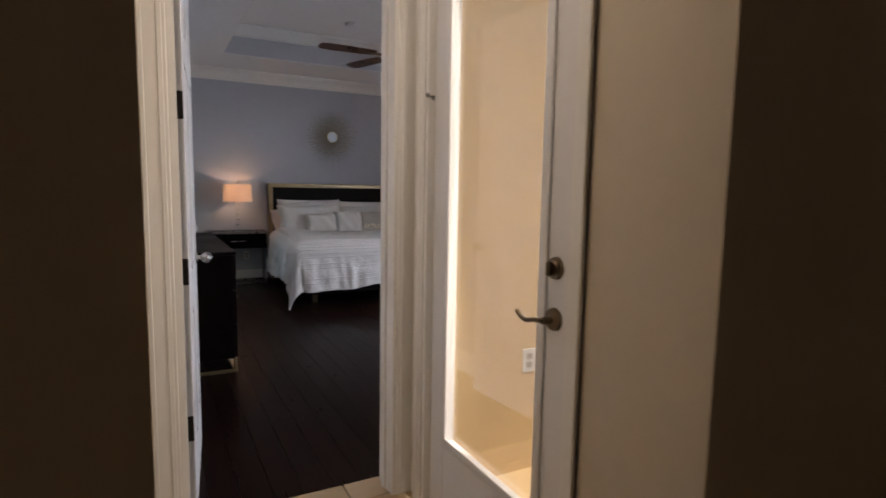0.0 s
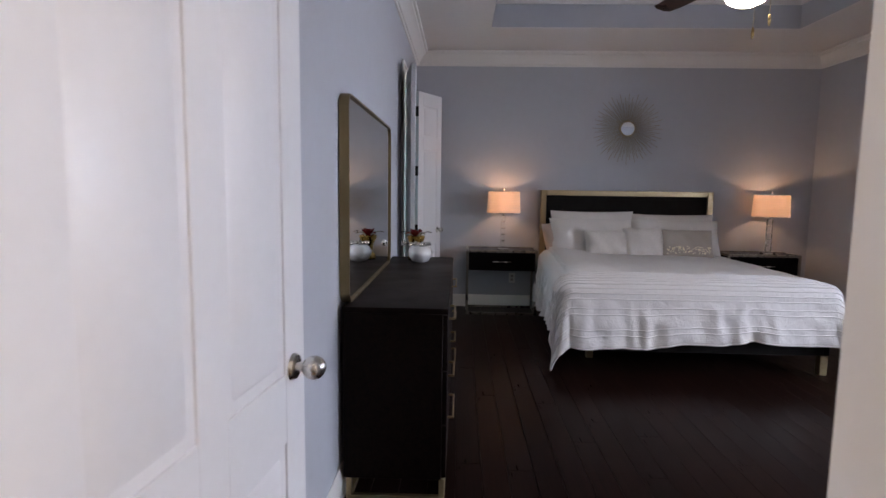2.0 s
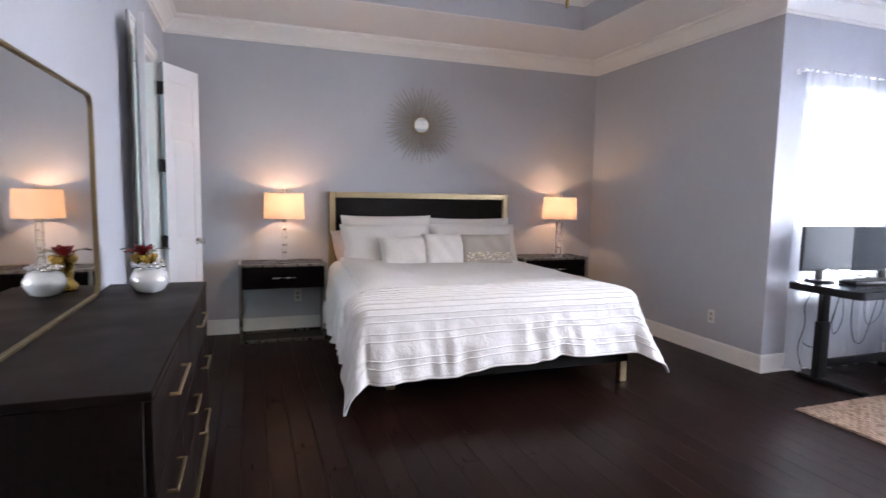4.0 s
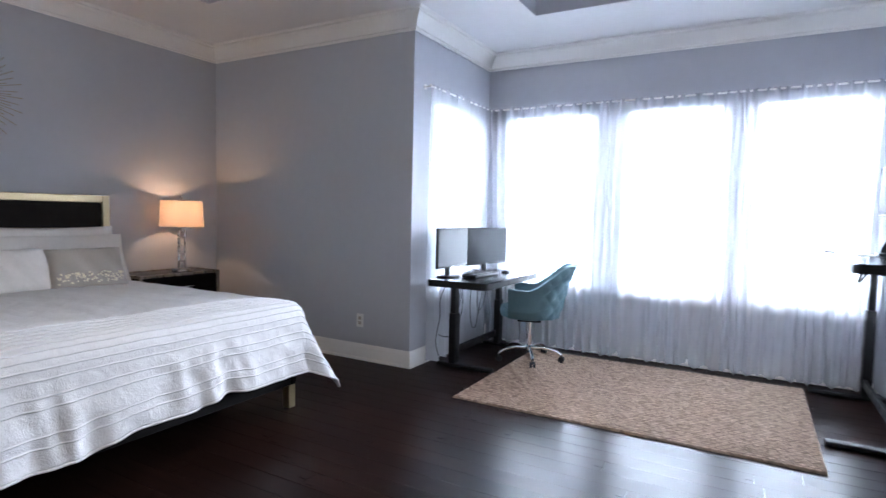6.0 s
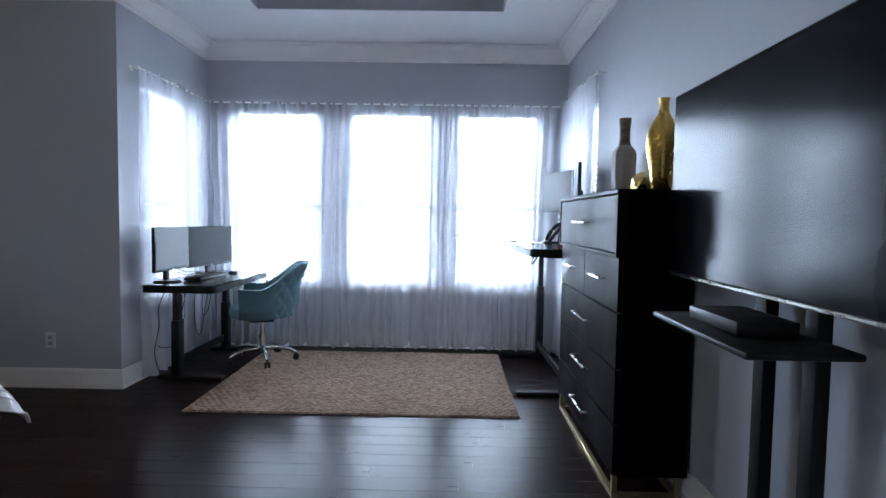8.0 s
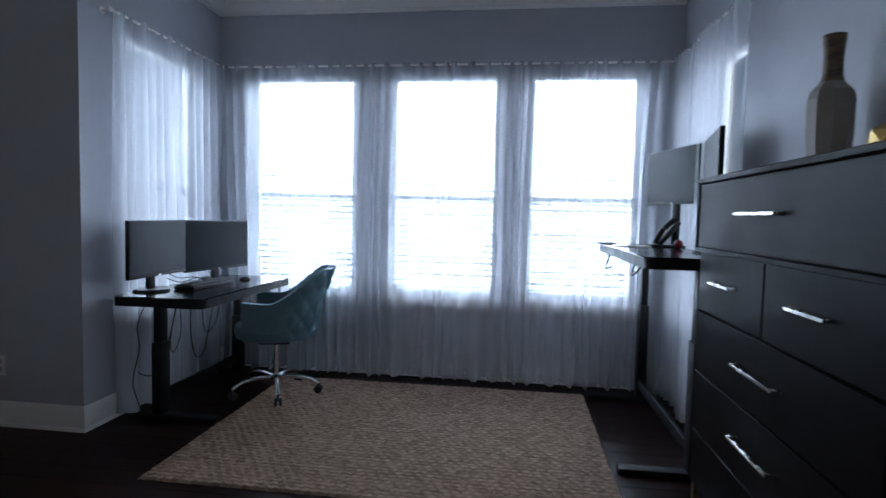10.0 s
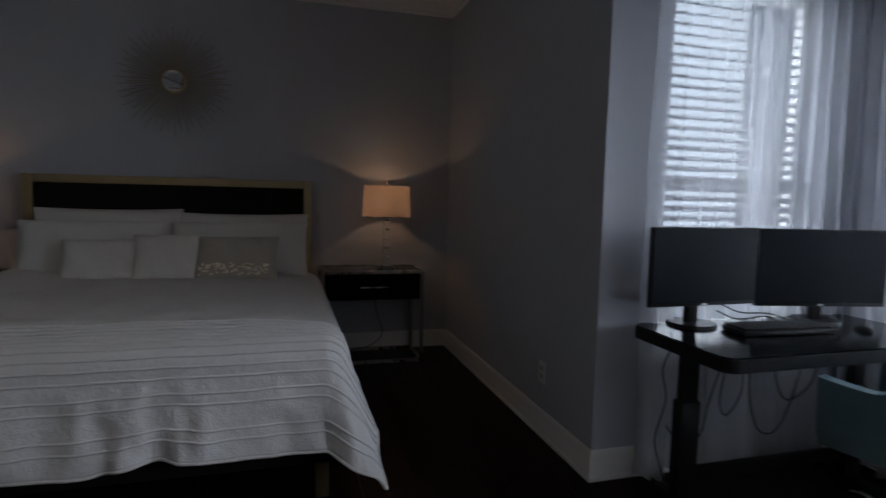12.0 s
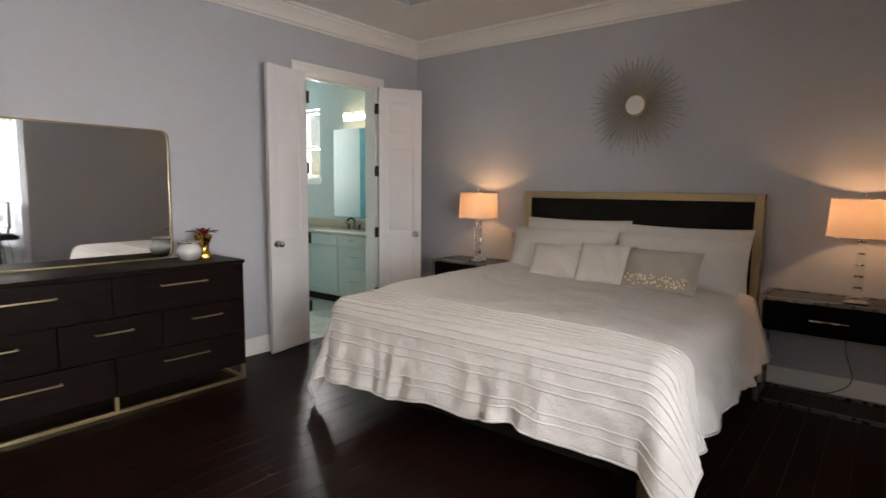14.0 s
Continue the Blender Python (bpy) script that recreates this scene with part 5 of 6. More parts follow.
for x in (CX0 + 0.02, CX1 - 0.045):
    for y in (CY0 + 0.02, CY1 - 0.03):
        part("leg", box(bm_new(), (x, y, 0.024), (x + 0.025, y + 0.025, 0.11), 0.002, 1), champagne, root, "champagne metal foot")

# ornaments on the chest
c = (3.72, 1.985, CZ1)
root = thing("bottle_vase", c, "faceted grey bottle vase with a brown banded neck", "vase")
bm = lathe(bm_new(), [(0.056, 0), (0.060, 0.02), (0.069, 0.12), (0.070, 0.235), (0.063, 0.262), (0.034, 0.295)], c, 9)
part("body", bm, vase_stone, root, "faceted grey stone body", False)
bm = lathe(bm_new(), [(0.036, 0.294), (0.030, 0.315), (0.029, 0.375), (0.034, 0.432), (0.035, 0.448), (0.028, 0.447)], c, 24)
part("neck", bm, vase_wood, root, "brown banded neck")
c = (3.40, 1.985, CZ1)
bm = bm_new()
bmesh.ops.create_icosphere(bm, subdivisions=1, radius=0.068, matrix=Matrix.Translation((c[0], c[1], c[2] + 0.056)) @ Matrix.Rotation(0.5, 4, "Z"))
bmesh.ops.bisect_plane(bm, geom=bm.verts[:] + bm.edges[:] + bm.faces[:], plane_co=(0, 0, c[2]), plane_no=(0, 0, -1), clear_outer=True)
bmesh.ops.bisect_plane(bm, geom=bm.verts[:] + bm.edges[:] + bm.faces[:], plane_co=(0, 0, c[2] + 0.116), plane_no=(0, 0, 1), clear_outer=True)
bmesh.ops.holes_fill(bm, edges=bm.edges[:])
thing("faceted_candle_holder", c, "small faceted gold candle holder", "candle holder", "", bm, M("satin_gold", (0.60, 0.44, 0.18), 0.3, 1.0, 0.06, 20), False)
c = (3.10, 2.0, CZ1)
bm = lathe(bm_new(), [(0.038, 0), (0.042, 0.008), (0.054, 0.08), (0.070, 0.165), (0.076, 0.215), (0.070, 0.27), (0.052, 0.315), (0.034, 0.345), (0.025, 0.365)], c, 56,
           lambda a, z: 0.010 * math.sin(190 * z + 1.5 * math.sin(3 * a)) * (0.6 + 0.4 * math.sin(7 * a + 40 * z)))
root = thing("gold_vase", c, "tall hammered gold vase on a dark chest", "vase")
part("body", bm, gold_leaf, root, "hammered gold body")
part("neck", lathe(bm_new(), [(0.0255, 0.364), (0.022, 0.385), (0.022, 0.41), (0.026, 0.43), (0.02, 0.43), (0.018, 0.40)], c, 36), M("smooth_gold", (0.62, 0.42, 0.13), 0.28, 1.0, 0.06, 20), root, "smooth gold neck")

# television on a floor stand
TX, TY = 2.205, 2.035
root = thing("television", (TX, TY - 0.03, 1.04), "large flat black television on a floor stand before the wall", "television")
part("housing", box(bm_new(), (TX - 0.685, TY - 0.03, 1.035), (TX + 0.685, TY - 0.003, 1.795), 0.006, 2), black_plastic, root)
part("screen", box(bm_new(), (TX - 0.677, TY - 0.003, 1.052), (TX + 0.677, TY, 1.787), 0.001, 1), tv_glass, root, "dark glossy screen")
part("trim_bar", box(bm_new(), (TX - 0.683, TY - 0.003, 1.037), (TX + 0.683, TY + 0.003, 1.049), 0.002, 1), pewter, root, "thin grey lower bezel")
root = thing("tv_stand", (TX, 1.96, 0.0), "black floor stand with two posts and a shelf", "tv stand")
part("foot_plate", box(bm_new(), (TX - 0.36, 1.91, 0.0), (TX + 0.30, 2.30, 0.014), 0.005), black_metal, root)
for x in (TX - 0.17, TX + 0.08):
    part("post", box(bm_new(), (x - 0.03, 1.93, 0.014), (x + 0.03, 1.975, 1.45), 0.006), black_metal, root)
part("mount_plate", box(bm_new(), (TX - 0.25, 1.976, 1.2), (TX + 0.16, 2.004, 1.55), 0.004), black_metal, root)
part("shelf", box(bm_new(), (1.80, 1.99, 0.935), (2.40, 2.28, 0.955), 0.008), black_plastic, root, "black equipment shelf")
part("shelf_arm", box(bm_new(), (TX - 0.11, 1.976, 0.905), (TX + 0.02, 2.20, 0.935), 0.004), black_metal, root)
root = thing("cable_box", (2.10, 2.13, 0.955), "flat black cable box on the shelf", "cable box")
part("case", box(bm_new(), (1.96, 2.05, 0.961), (2.25, 2.22, 1.0), 0.005), black_plastic, root)
for x in (1.98, 2.23):
    part("foot", cyl(bm_new(), (x, 2.135, 0.955), (x, 2.135, 0.962), 0.01, None, 10), rubber, root)

# ---------------------------------------------------------------- desk in the window alcove


def desk(name, x0, x1, y0, y1, h, foot_y, label, reach=-0.06):
    root = thing(name, ((x0 + x1) / 2, (y0 + y1) / 2, 0), label, "desk")
    bm = bm_new()
    pts = round_rect(x0, x1, y0, y1, 0.05, 5)
    lo = [bm.verts.new((x, y, h - 0.055)) for x, y in pts]
    hi = [bm.verts.new((x, y, h - 0.006)) for x, y in pts]
    bm.faces.new(list(reversed(lo)))
    bm.faces.new(hi)
    for k in range(len(pts)):
        bm.faces.new((lo[k], lo[(k + 1) % len(pts)], hi[(k + 1) % len(pts)], hi[k]))
    part("frame", bm, black_metal, root, "black metal desk frame")
    bm = bm_new()
    pts = round_rect(x0 + 0.004, x1 - 0.004, y0 + 0.004, y1 - 0.004, 0.047, 5)
    lo = [bm.verts.new((x, y, h - 0.006)) for x, y in pts]
    hi = [bm.verts.new((x, y, h)) for x, y in pts]
    bm.faces.new(list(reversed(lo)))
    bm.faces.new(hi)
    for k in range(len(pts)):
        bm.faces.new((lo[k], lo[(k + 1) % len(pts)], hi[(k + 1) % len(pts)], hi[k]))
    part("glass_top", bm, black_glass, root, "glossy black glass top")
    ym = (y0 + y1) / 2 + foot_y
    for x in (x0 + 0.14, x1 - 0.14):
        part("leg", box(bm_new(), (x - 0.045, ym - 0.03, 0.03), (x + 0.045, ym + 0.03, h * 0.62), 0.006), black_metal, root)
        part("inner_leg", box(bm_new(), (x - 0.036, ym - 0.022, h * 0.62), (x + 0.036, ym + 0.022, h - 0.055), 0.005), black_metal, root)
        part("foot", box(bm_new(), (x - 0.035, y0 - 0.0, 0.0), (x + 0.035, y1 + reach, 0.032), 0.01), black_metal, root)
    part("crossbar", box(bm_new(), (x0 + 0.185, ym + 0.0, 0.10), (x1 - 0.185, ym + 0.024, 0.16), 0.004), black_metal, root)
    part("control_box", box(bm_new(), ((x0 + x1) / 2 - 0.15, ym - 0.05, h - 0.10), ((x0 + x1) / 2 + 0.15, ym + 0.08, h - 0.056), 0.006), black_plastic, root)
    return root


desk("glass_desk", 4.50, 5.69, 4.70, 5.255, 0.735, 0.07, "black glass-topped desk with steel legs by the window")
desk("standing_desk", 4.27, 5.68, 1.98, 2.43, 1.06, -0.06, "raised black glass-topped standing desk by the window", 0.06)


def monitor(c, rz, z0, w=0.545, h=0.335, label="slim black computer monitor, switched off", off=0.0):
    """Built at c facing -y, then turned."""
    x, y, z = c
    root = thing("computer_monitor", c, label, "monitor", "computer monitors")
    part("housing", box(bm_new(), (x - w / 2, y, z + z0), (x + w / 2, y + 0.024, z + z0 + h), 0.004), black_plastic, root)
    part("screen", box(bm_new(), (x - w / 2 + 0.006, y - 0.002, z + z0 + 0.016), (x + w / 2 - 0.006, y, z + z0 + h - 0.006), 0.0005, 1), screen_glass, root, "dark matte screen")
    part("badge", box(bm_new(), (x - 0.014, y - 0.003, z + z0 + 0.004), (x + 0.014, y - 0.001, z + z0 + 0.011), 0.0005, 1), nickel, root, "small grey badge")
    bm = bm_new()
    box(bm, (x + off - 0.03, y + 0.024, z + 0.012), (x + off + 0.03, y + 0.05, z + z0 + 0.16), 0.005)
    part("neck", bm, black_plastic, root)
    bm = cyl(bm_new(), (x + off, y + 0.03, z), (x + off, y + 0.03, z + 0.014), 0.105, 0.098, 32)
    part("stand_base", bm, black_plastic, root)
    return turn(root, rz)


monitor((4.783, 5.15, 0.735), 1, 0.088, 0.55, 0.337, off=-0.035)
monitor((5.372, 5.10, 0.735), -11.5, 0.075, 0.62, 0.347)
monitor((5.355, 2.045, 1.06), 180 + 14.7, 0.27, 0.63, 0.35, label="slim black monitor raised on a stand over the standing desk")
monitor((4.75, 2.02, 1.06), 180 - 11, 0.27, 0.56, 0.35, label="slim black monitor raised on a stand over the standing desk")

# keyboard, mouse and phone
root = thing("keyboard", (5.03, 5.0, 0.735), "black mechanical keyboard on a glass desk", "keyboard")
part("case", box(bm_new(), (4.81, 4.93, 0.737), (5.25, 5.07, 0.757), 0.005), black_plastic, root)
key = bm_new()
box(key, (-0.0085, -0.0085, 0), (0.0085, 0.0085, 0.011), 0.003, 1)
kme = finish("key", key, black_plastic, None, True)
for r in range(6):
    for q in range(20):
        ob = new("key", kme)
        ob.parent = root
        ob.location = (-0.203 + 0.0212 * q, -0.054 + 0.0212 * r, 0.022)
turn(root, -3)
root = thing("computer_mouse", (5.42, 4.93, 0.735), "small dark computer mouse on a glass desk", "mouse", "", ball(bm_new(), (5.42, 4.93, 0.735), 0.04, 18, 0.55), black_plastic)
for v in root.data.vertices:
    v.co.z = max(v.co.z, 0.0)
    v.co.x *= 0.75
root = thing("desk_phone", (5.380, 2.070, 1.060), "black desk phone with handset tilted on its stand", "phone")
part("base", box(bm_new(), (5.300, 1.980, 1.060), (5.460, 2.160, 1.075), 0.005), black_plastic, root)
TILT = Matrix.Translation((5.380, 2.120, 1.072)) @ Matrix.Rotation(radians(38), 4, "X")
bm = box(bm_new(), (-0.095, -0.014, 0.0), (0.095, 0.014, 0.19), 0.008)
bmesh.ops.transform(bm, matrix=TILT, verts=bm.verts)
part("body", bm, black_plastic, root)
bm = tube(bm_new(), curve_pts([(-0.066, 0.018, 0.0), (-0.066, 0.034, 0.03), (-0.066, 0.042, 0.095), (-0.066, 0.034, 0.16), (-0.066, 0.018, 0.195)]), 0.017, 10)
bmesh.ops.transform(bm, matrix=TILT, verts=bm.verts)
part("handset", bm, black_plastic, root)
bm = bm_new()
for r in range(4):
    for q in range(3):
        box(bm, (-0.025 + q * 0.03, 0.014, 0.02 + r * 0.024), (-0.005 + q * 0.03, 0.018, 0.035 + r * 0.024), 0.001, 1)
bmesh.ops.transform(bm, matrix=TILT, verts=bm.verts)
part("keypad", bm, plastic_white, root, "pale keys")
bm = box(bm_new(), (-0.03, 0.014, 0.125), (0.075, 0.017, 0.175), 0.001, 1)
bmesh.ops.transform(bm, matrix=TILT, verts=bm.verts)
part("display", bm, satin_grey, root, "grey display")
thing("red_ball", (5.140, 2.050, 1.060), "small glossy dark red ball on the desk", "ball", "", ball(bm_new(), (5.140, 2.050, 1.088), 0.028, 16), red_glass)
bm = box(bm_new(), (5.500, 2.340, 1.060), (5.640, 2.450, 1.069), 0.003)
thing("mouse_pad", (5.570, 2.390, 1.060), "thin black pad lying on the standing desk", "mouse pad", "", bm, rubber)
bm = bm_new()
for k in range(3):
    box(bm, (5.18, 2.2, 1.060 + 0.003 * k), (5.33, 2.40, 1.062 + 0.003 * k), 0.0)
thing("paper_sheets", (5.240, 2.350, 1.060), "few white paper sheets lying on the standing desk", "paper", "", bm, plastic_white, False)


# cables
def cable(pts, label="thin black cable hanging under the desk", r=0.0035):
    thing("cable", pts[0], label, "cable", "loose cables at the desks", tube(bm_new(), curve_pts(pts, 7), r, 6), rubber)


cable([(4.870, 5.080, 0.69), (4.810, 5.110, 0.42), (4.770, 5.120, 0.25), (4.730, 5.230, 0.22), (4.700, 5.310, 0.34)])
cable([(4.970, 5.060, 0.69), (4.990, 5.080, 0.45), (5.070, 5.100, 0.27), (5.190, 5.120, 0.24), (5.290, 5.140, 0.36), (5.330, 5.100, 0.68)])
cable([(5.070, 5.040, 0.69), (5.130, 5.080, 0.5), (5.250, 5.120, 0.38), (5.410, 5.140, 0.45), (5.450, 5.130, 0.68)])
cable([(4.950, 5.140, 0.69), (4.930, 5.180, 0.4), (4.990, 5.200, 0.3), (5.070, 5.200, 0.42), (5.020, 5.180, 0.69)])
cable([(4.650, 5.140, 0.69), (4.620, 5.180, 0.55), (4.660, 5.200, 0.4), (4.630, 5.220, 0.22), (4.660, 5.220, 0.1), (4.670, 5.180, 0.004)])
cable([(4.850, 5.150, 0.8), (4.920, 5.100, 0.77), (5.020, 5.040, 0.79), (5.070, 5.000, 0.745), (5.170, 5.040, 0.74)], "thin black cable lying on the desk")
cable([(4.870, 5.160, 0.83), (4.970, 5.140, 0.79), (5.120, 5.130, 0.78), (5.250, 5.090, 0.745), (5.310, 5.140, 0.8)], "thin black cable lying on the desk")
cable([(5.560, 2.180, 0.98), (5.540, 2.220, 0.9), (5.480, 2.240, 0.86), (5.390, 2.230, 0.89), (5.340, 2.180, 0.98)], "thick black cable loop under the standing desk", 0.006)
cable([(5.640, 2.360, 0.98), (5.630, 2.380, 0.92), (5.590, 2.390, 0.89), (5.540, 2.360, 0.91)], "short black cable under the standing desk", 0.005)

# office chair


def office_chair(c, rz):
    """Tub chair facing +y before it is turned."""
    x, y, z = c
    root = thing("office_chair", c, "teal velvet tub chair with quilted back on a chrome star base", "chair")

    def shell(r_in, r_out, quilt):
        bm = bm_new()
        na, nh = 112, 40
        rows = []
        for side, rr in (("in", r_in), ("out", r_out)):
            g = []
            for j in range(nh + 1):
                t = j / nh
                row = []
                for i in range(na + 1):
                    s = i / na * 2 - 1
                    a = s * radians(128)
                    b0 = min(1.0, max(0.0, (1.62 - abs(a)) / 1.05))
                    back = b0 * b0 * (3 - 2 * b0)
                    top = 0.635 + 0.215 * back + 0.015 * abs(s) ** 6
                    bot = 0.385 + 0.01 * abs(s)
                    zz = bot + (top - bot) * t
                    flare = 1 + 0.06 * t
                    lean = 0.10 * back * t * t
                    shrink = 0.90 + 0.10 * min(1, t * 4.0)
                    q = 0.0
                    if quilt and side == "out":
                        u, v = a * 4.4, (zz - 0.4) * 15
                        q = (0.020 * math.sqrt(abs(math.sin((u + v) * 1.57)) * abs(math.sin((u - v) * 1.57))) - 0.010) * min(1.0, max(0.0, (1.25 - abs(a)) * 5))
                    R = (rr + q) * flare * shrink
                    aa = min(abs(a), math.pi / 2)
                    ahead = (abs(a) - aa) * 0.25
                    row.append(bm.verts.new((x + math.copysign(R * math.sin(aa), a), y - R * math.cos(aa) + ahead - lean, z + zz)))
                g.append(row)
            rows.append(g)
        gi, go = rows
        for j in range(nh):
            for i in range(na):
                bm.faces.new((go[j][i], go[j][i + 1], go[j + 1][i + 1], go[j + 1][i]))
                bm.faces.new((gi[j][i + 1], gi[j][i], gi[j + 1][i], gi[j + 1][i + 1]))
        for i in range(na):
            bm.faces.new((go[nh][i], go[nh][i + 1], gi[nh][i + 1], gi[nh][i]))
            bm.faces.new((gi[0][i], gi[0][i + 1], go[0][i + 1], go[0][i]))
        for i in (0, na):
            for j in range(nh):
                f = (gi[j][i], go[j][i], go[j + 1][i], gi[j + 1][i])
                bm.faces.new(f if i == 0 else tuple(reversed(f)))
        bmesh.ops.recalc_face_normals(bm, faces=bm.faces)
        return bm

    part("back_shell", shell(0.225, 0.275, True), teal_velvet, root, "diamond-quilted teal back and arms")
    bm = bm_new()
    lathe(bm, [(0.19, 0.375), (0.235, 0.39), (0.245, 0.43), (0.235, 0.47), (0.19, 0.49), (0.0001, 0.495)], (x, y + 0.02, z), 40)
    part("seat", bm, teal_velvet, root, "padded teal seat")
    bm = bm_new()
    box(bm, (x - 0.10, y - 0.10, z + 0.345), (x + 0.10, y + 0.10, z + 0.376), 0.006)
    part("tilt_plate", bm, black_metal, root)
    bm = cyl(bm_new(), (x, y, z + 0.22), (x, y, z + 0.345), 0.016, None, 20)
    part("gas_lift", bm, chrome, root, "chrome gas lift")
    bm = cyl(bm_new(), (x, y, z + 0.10), (x, y, z + 0.225), 0.026, 0.024, 20)
    part("column", bm, chrome, root)
    part("hub", lathe(bm_new(), [(0.03, 0.085), (0.042, 0.092), (0.042, 0.118), (0.03, 0.13)], (x, y, z), 24), chrome, root)
    part("lever", tube(bm_new(), [(x + 0.05, y, z + 0.352), (x + 0.16, y + 0.02, z + 0.35), (x + 0.20, y + 0.03, z + 0.345)], 0.005, 8), black_metal, root)
    for k in range(5):
        a = 2 * math.pi * k / 5 + 0.82
        ca, sa = math.cos(a), math.sin(a)
        bm = tube(bm_new(), curve_pts([(x + 0.03 * ca, y + 0.03 * sa, z + 0.107), (x + 0.13 * ca, y + 0.13 * sa, z + 0.112), (x + 0.22 * ca, y + 0.22 * sa, z + 0.098), (x + 0.285 * ca, y + 0.285 * sa, z + 0.066)], 5), 0.0135, 10)
        arm = part("base_arm", bm, chrome, root, "curved chrome arm")
        bm = bm_new()
        p = Vector((x + 0.285 * ca, y + 0.285 * sa, z))
        t = Vector((-sa, ca, 0))
        for s in (-1, 1):
            cyl(bm, p + t * s * 0.006 + Vector((0, 0, 0.026)), p + t * s * 0.022 + Vector((0, 0, 0.026)), 0.0255, None, 18)
        cyl(bm, p + Vector((0, 0, 0.03)), p + Vector((0, 0, 0.068)), 0.007, None, 8)
        part("caster", bm, rubber, arm, "black twin caster")
    return turn(root, rz)


office_chair((5.18, 4.585, 0.014), 16)

# ---------------------------------------------------------------- rug
bm = bm_new()
rx0, rx1, ry0, ry1 = 3.935, 5.555, 2.515, 4.68
nx, ny = 188, 180
g = []
for j in range(ny + 1):
    row = []
    for i in range(nx + 1):
        u, v = i / nx, j / ny
        x = rx0 + (rx1 - rx0) * u
        y = ry0 + (ry1 - ry0) * v
        if i in (0, nx):
            x += 0.004 * noise.noise(Vector((y * 9, i, 0)))
        if j in (0, ny):
            y += 0.005 * noise.noise(Vector((x * 9, j, 4)))
        z = 0.010 + 0.0042 * (i % 2) + 0.0024 * math.sin((j + 3 * (i // 2)) * 1.57) + 0.002 * noise.noise(Vector((x * 3, y * 3, 1)))
        if i in (0, nx) or j in (0, ny):
            z = 0.002
        row.append(bm.verts.new((x, y, z)))
    g.append(row)
for a, b in zip(g, g[1:]):
    for i in range(nx):
        bm.faces.new((a[i], a[i + 1], b[i + 1], b[i]))
bm.faces.new([g[0][i] for i in range(nx, -1, -1)] + [g[j][0] for j in range(1, ny + 1)] + [g[ny][i] for i in range(1, nx + 1)] + [g[j][nx] for j in range(ny - 1, 0, -1)])
thing("jute_rug", (4.76, 3.58, 0.0), "natural brown braided jute rug on the dark floor", "rug", "", bm, jute, False)

# ---------------------------------------------------------------- ceiling fan
FX, FY = 1.945, 4.45
root = thing("ceiling_fan", (FX, FY, 3.210), "five-blade wooden ceiling fan with a lit glass bowl", "ceiling fan")
part("canopy", lathe(bm_new(), [(0.03, 3.130), (0.06, 3.150), (0.075, 3.200), (0.075, 3.214)], (FX, FY, 0), 28), bronze_old, root)
part("downrod", cyl(bm_new(), (FX, FY, 2.710), (FX, FY, 3.140), 0.013, None, 14), bronze_old, root)
part("motor", lathe(bm_new(), [(0.05, 2.510), (0.09, 2.520), (0.125, 2.550), (0.13, 2.630), (0.11, 2.680), (0.05, 2.720), (0.02, 2.730)], (FX, FY, 0), 36), bronze_old, root, "bronze motor housing")
for k in range(5):
    a = 2 * math.pi * k / 5 + 0.628
    bm = bm_new()
    pts = [(0.20, -0.05), (0.30, -0.062), (0.60, -0.070), (0.70, -0.062), (0.725, -0.03), (0.725, 0.03), (0.70, 0.062), (0.60, 0.070), (0.30, 0.062), (0.20, 0.05)]
    f = bm.faces.new([bm.verts.new((px, py, 0)) for px, py in pts])
    bmesh.ops.solidify(bm, geom=[f], thickness=0.007)
    bmesh.ops.transform(bm, matrix=Matrix.Translation((FX, FY, 2.550)) @ Matrix.Rotation(a, 4, "Z") @ Matrix.Rotation(radians(11), 4, "X"), verts=bm.verts)
    bl = part("blade", bm, fan_wood, root, "reddish dark wood blade", False)
    bm = box(bm_new(), (0.10, -0.02, -0.004), (0.26, 0.02, 0.006), 0.003, 1)
    bmesh.ops.transform(bm, matrix=Matrix.Translation((FX, FY, 2.540)) @ Matrix.Rotation(a, 4, "Z") @ Matrix.Rotation(radians(11), 4, "X"), verts=bm.verts)
    part("blade_arm", bm, bronze_old, bl, "bronze blade arm")
part("light_fitter", lathe(bm_new(), [(0.06, 2.450), (0.115, 2.455), (0.12, 2.475), (0.07, 2.510)], (FX, FY, 0), 32), bronze_old, root)
part("glass_bowl", lathe(bm_new(), [(0.0005, 2.355), (0.05, 2.360), (0.09, 2.380), (0.115, 2.415), (0.12, 2.450)], (FX, FY, 0), 36), lamp_glow, root, "lit frosted glass bowl")
for dx, zz in ((0.06, 2.250), (-0.02, 2.185)):
    bm = cyl(bm_new(), (FX + dx, FY - 0.125, zz), (FX + dx, FY - 0.125, 2.460), 0.0012, None, 5)
    part("pull_chain", bm, brass, root)
    bm = lathe(bm_new(), [(0.002, 0.03), (0.006, 0.02), (0.008, -0.01), (0.004, -0.03)], (FX + dx, FY - 0.125, zz), 12)
    part("chain_knob", bm, brass, root, "small brass chain knob")
c = (2.000, 5.96, 3.215)
bm = lathe(bm_new(), [(0.045, -0.03), (0.058, -0.024), (0.06, 0.0)], c, 28)
thing("smoke_detector", c, "small round detector on the ceiling tray", "detector", "", bm, plastic_white)

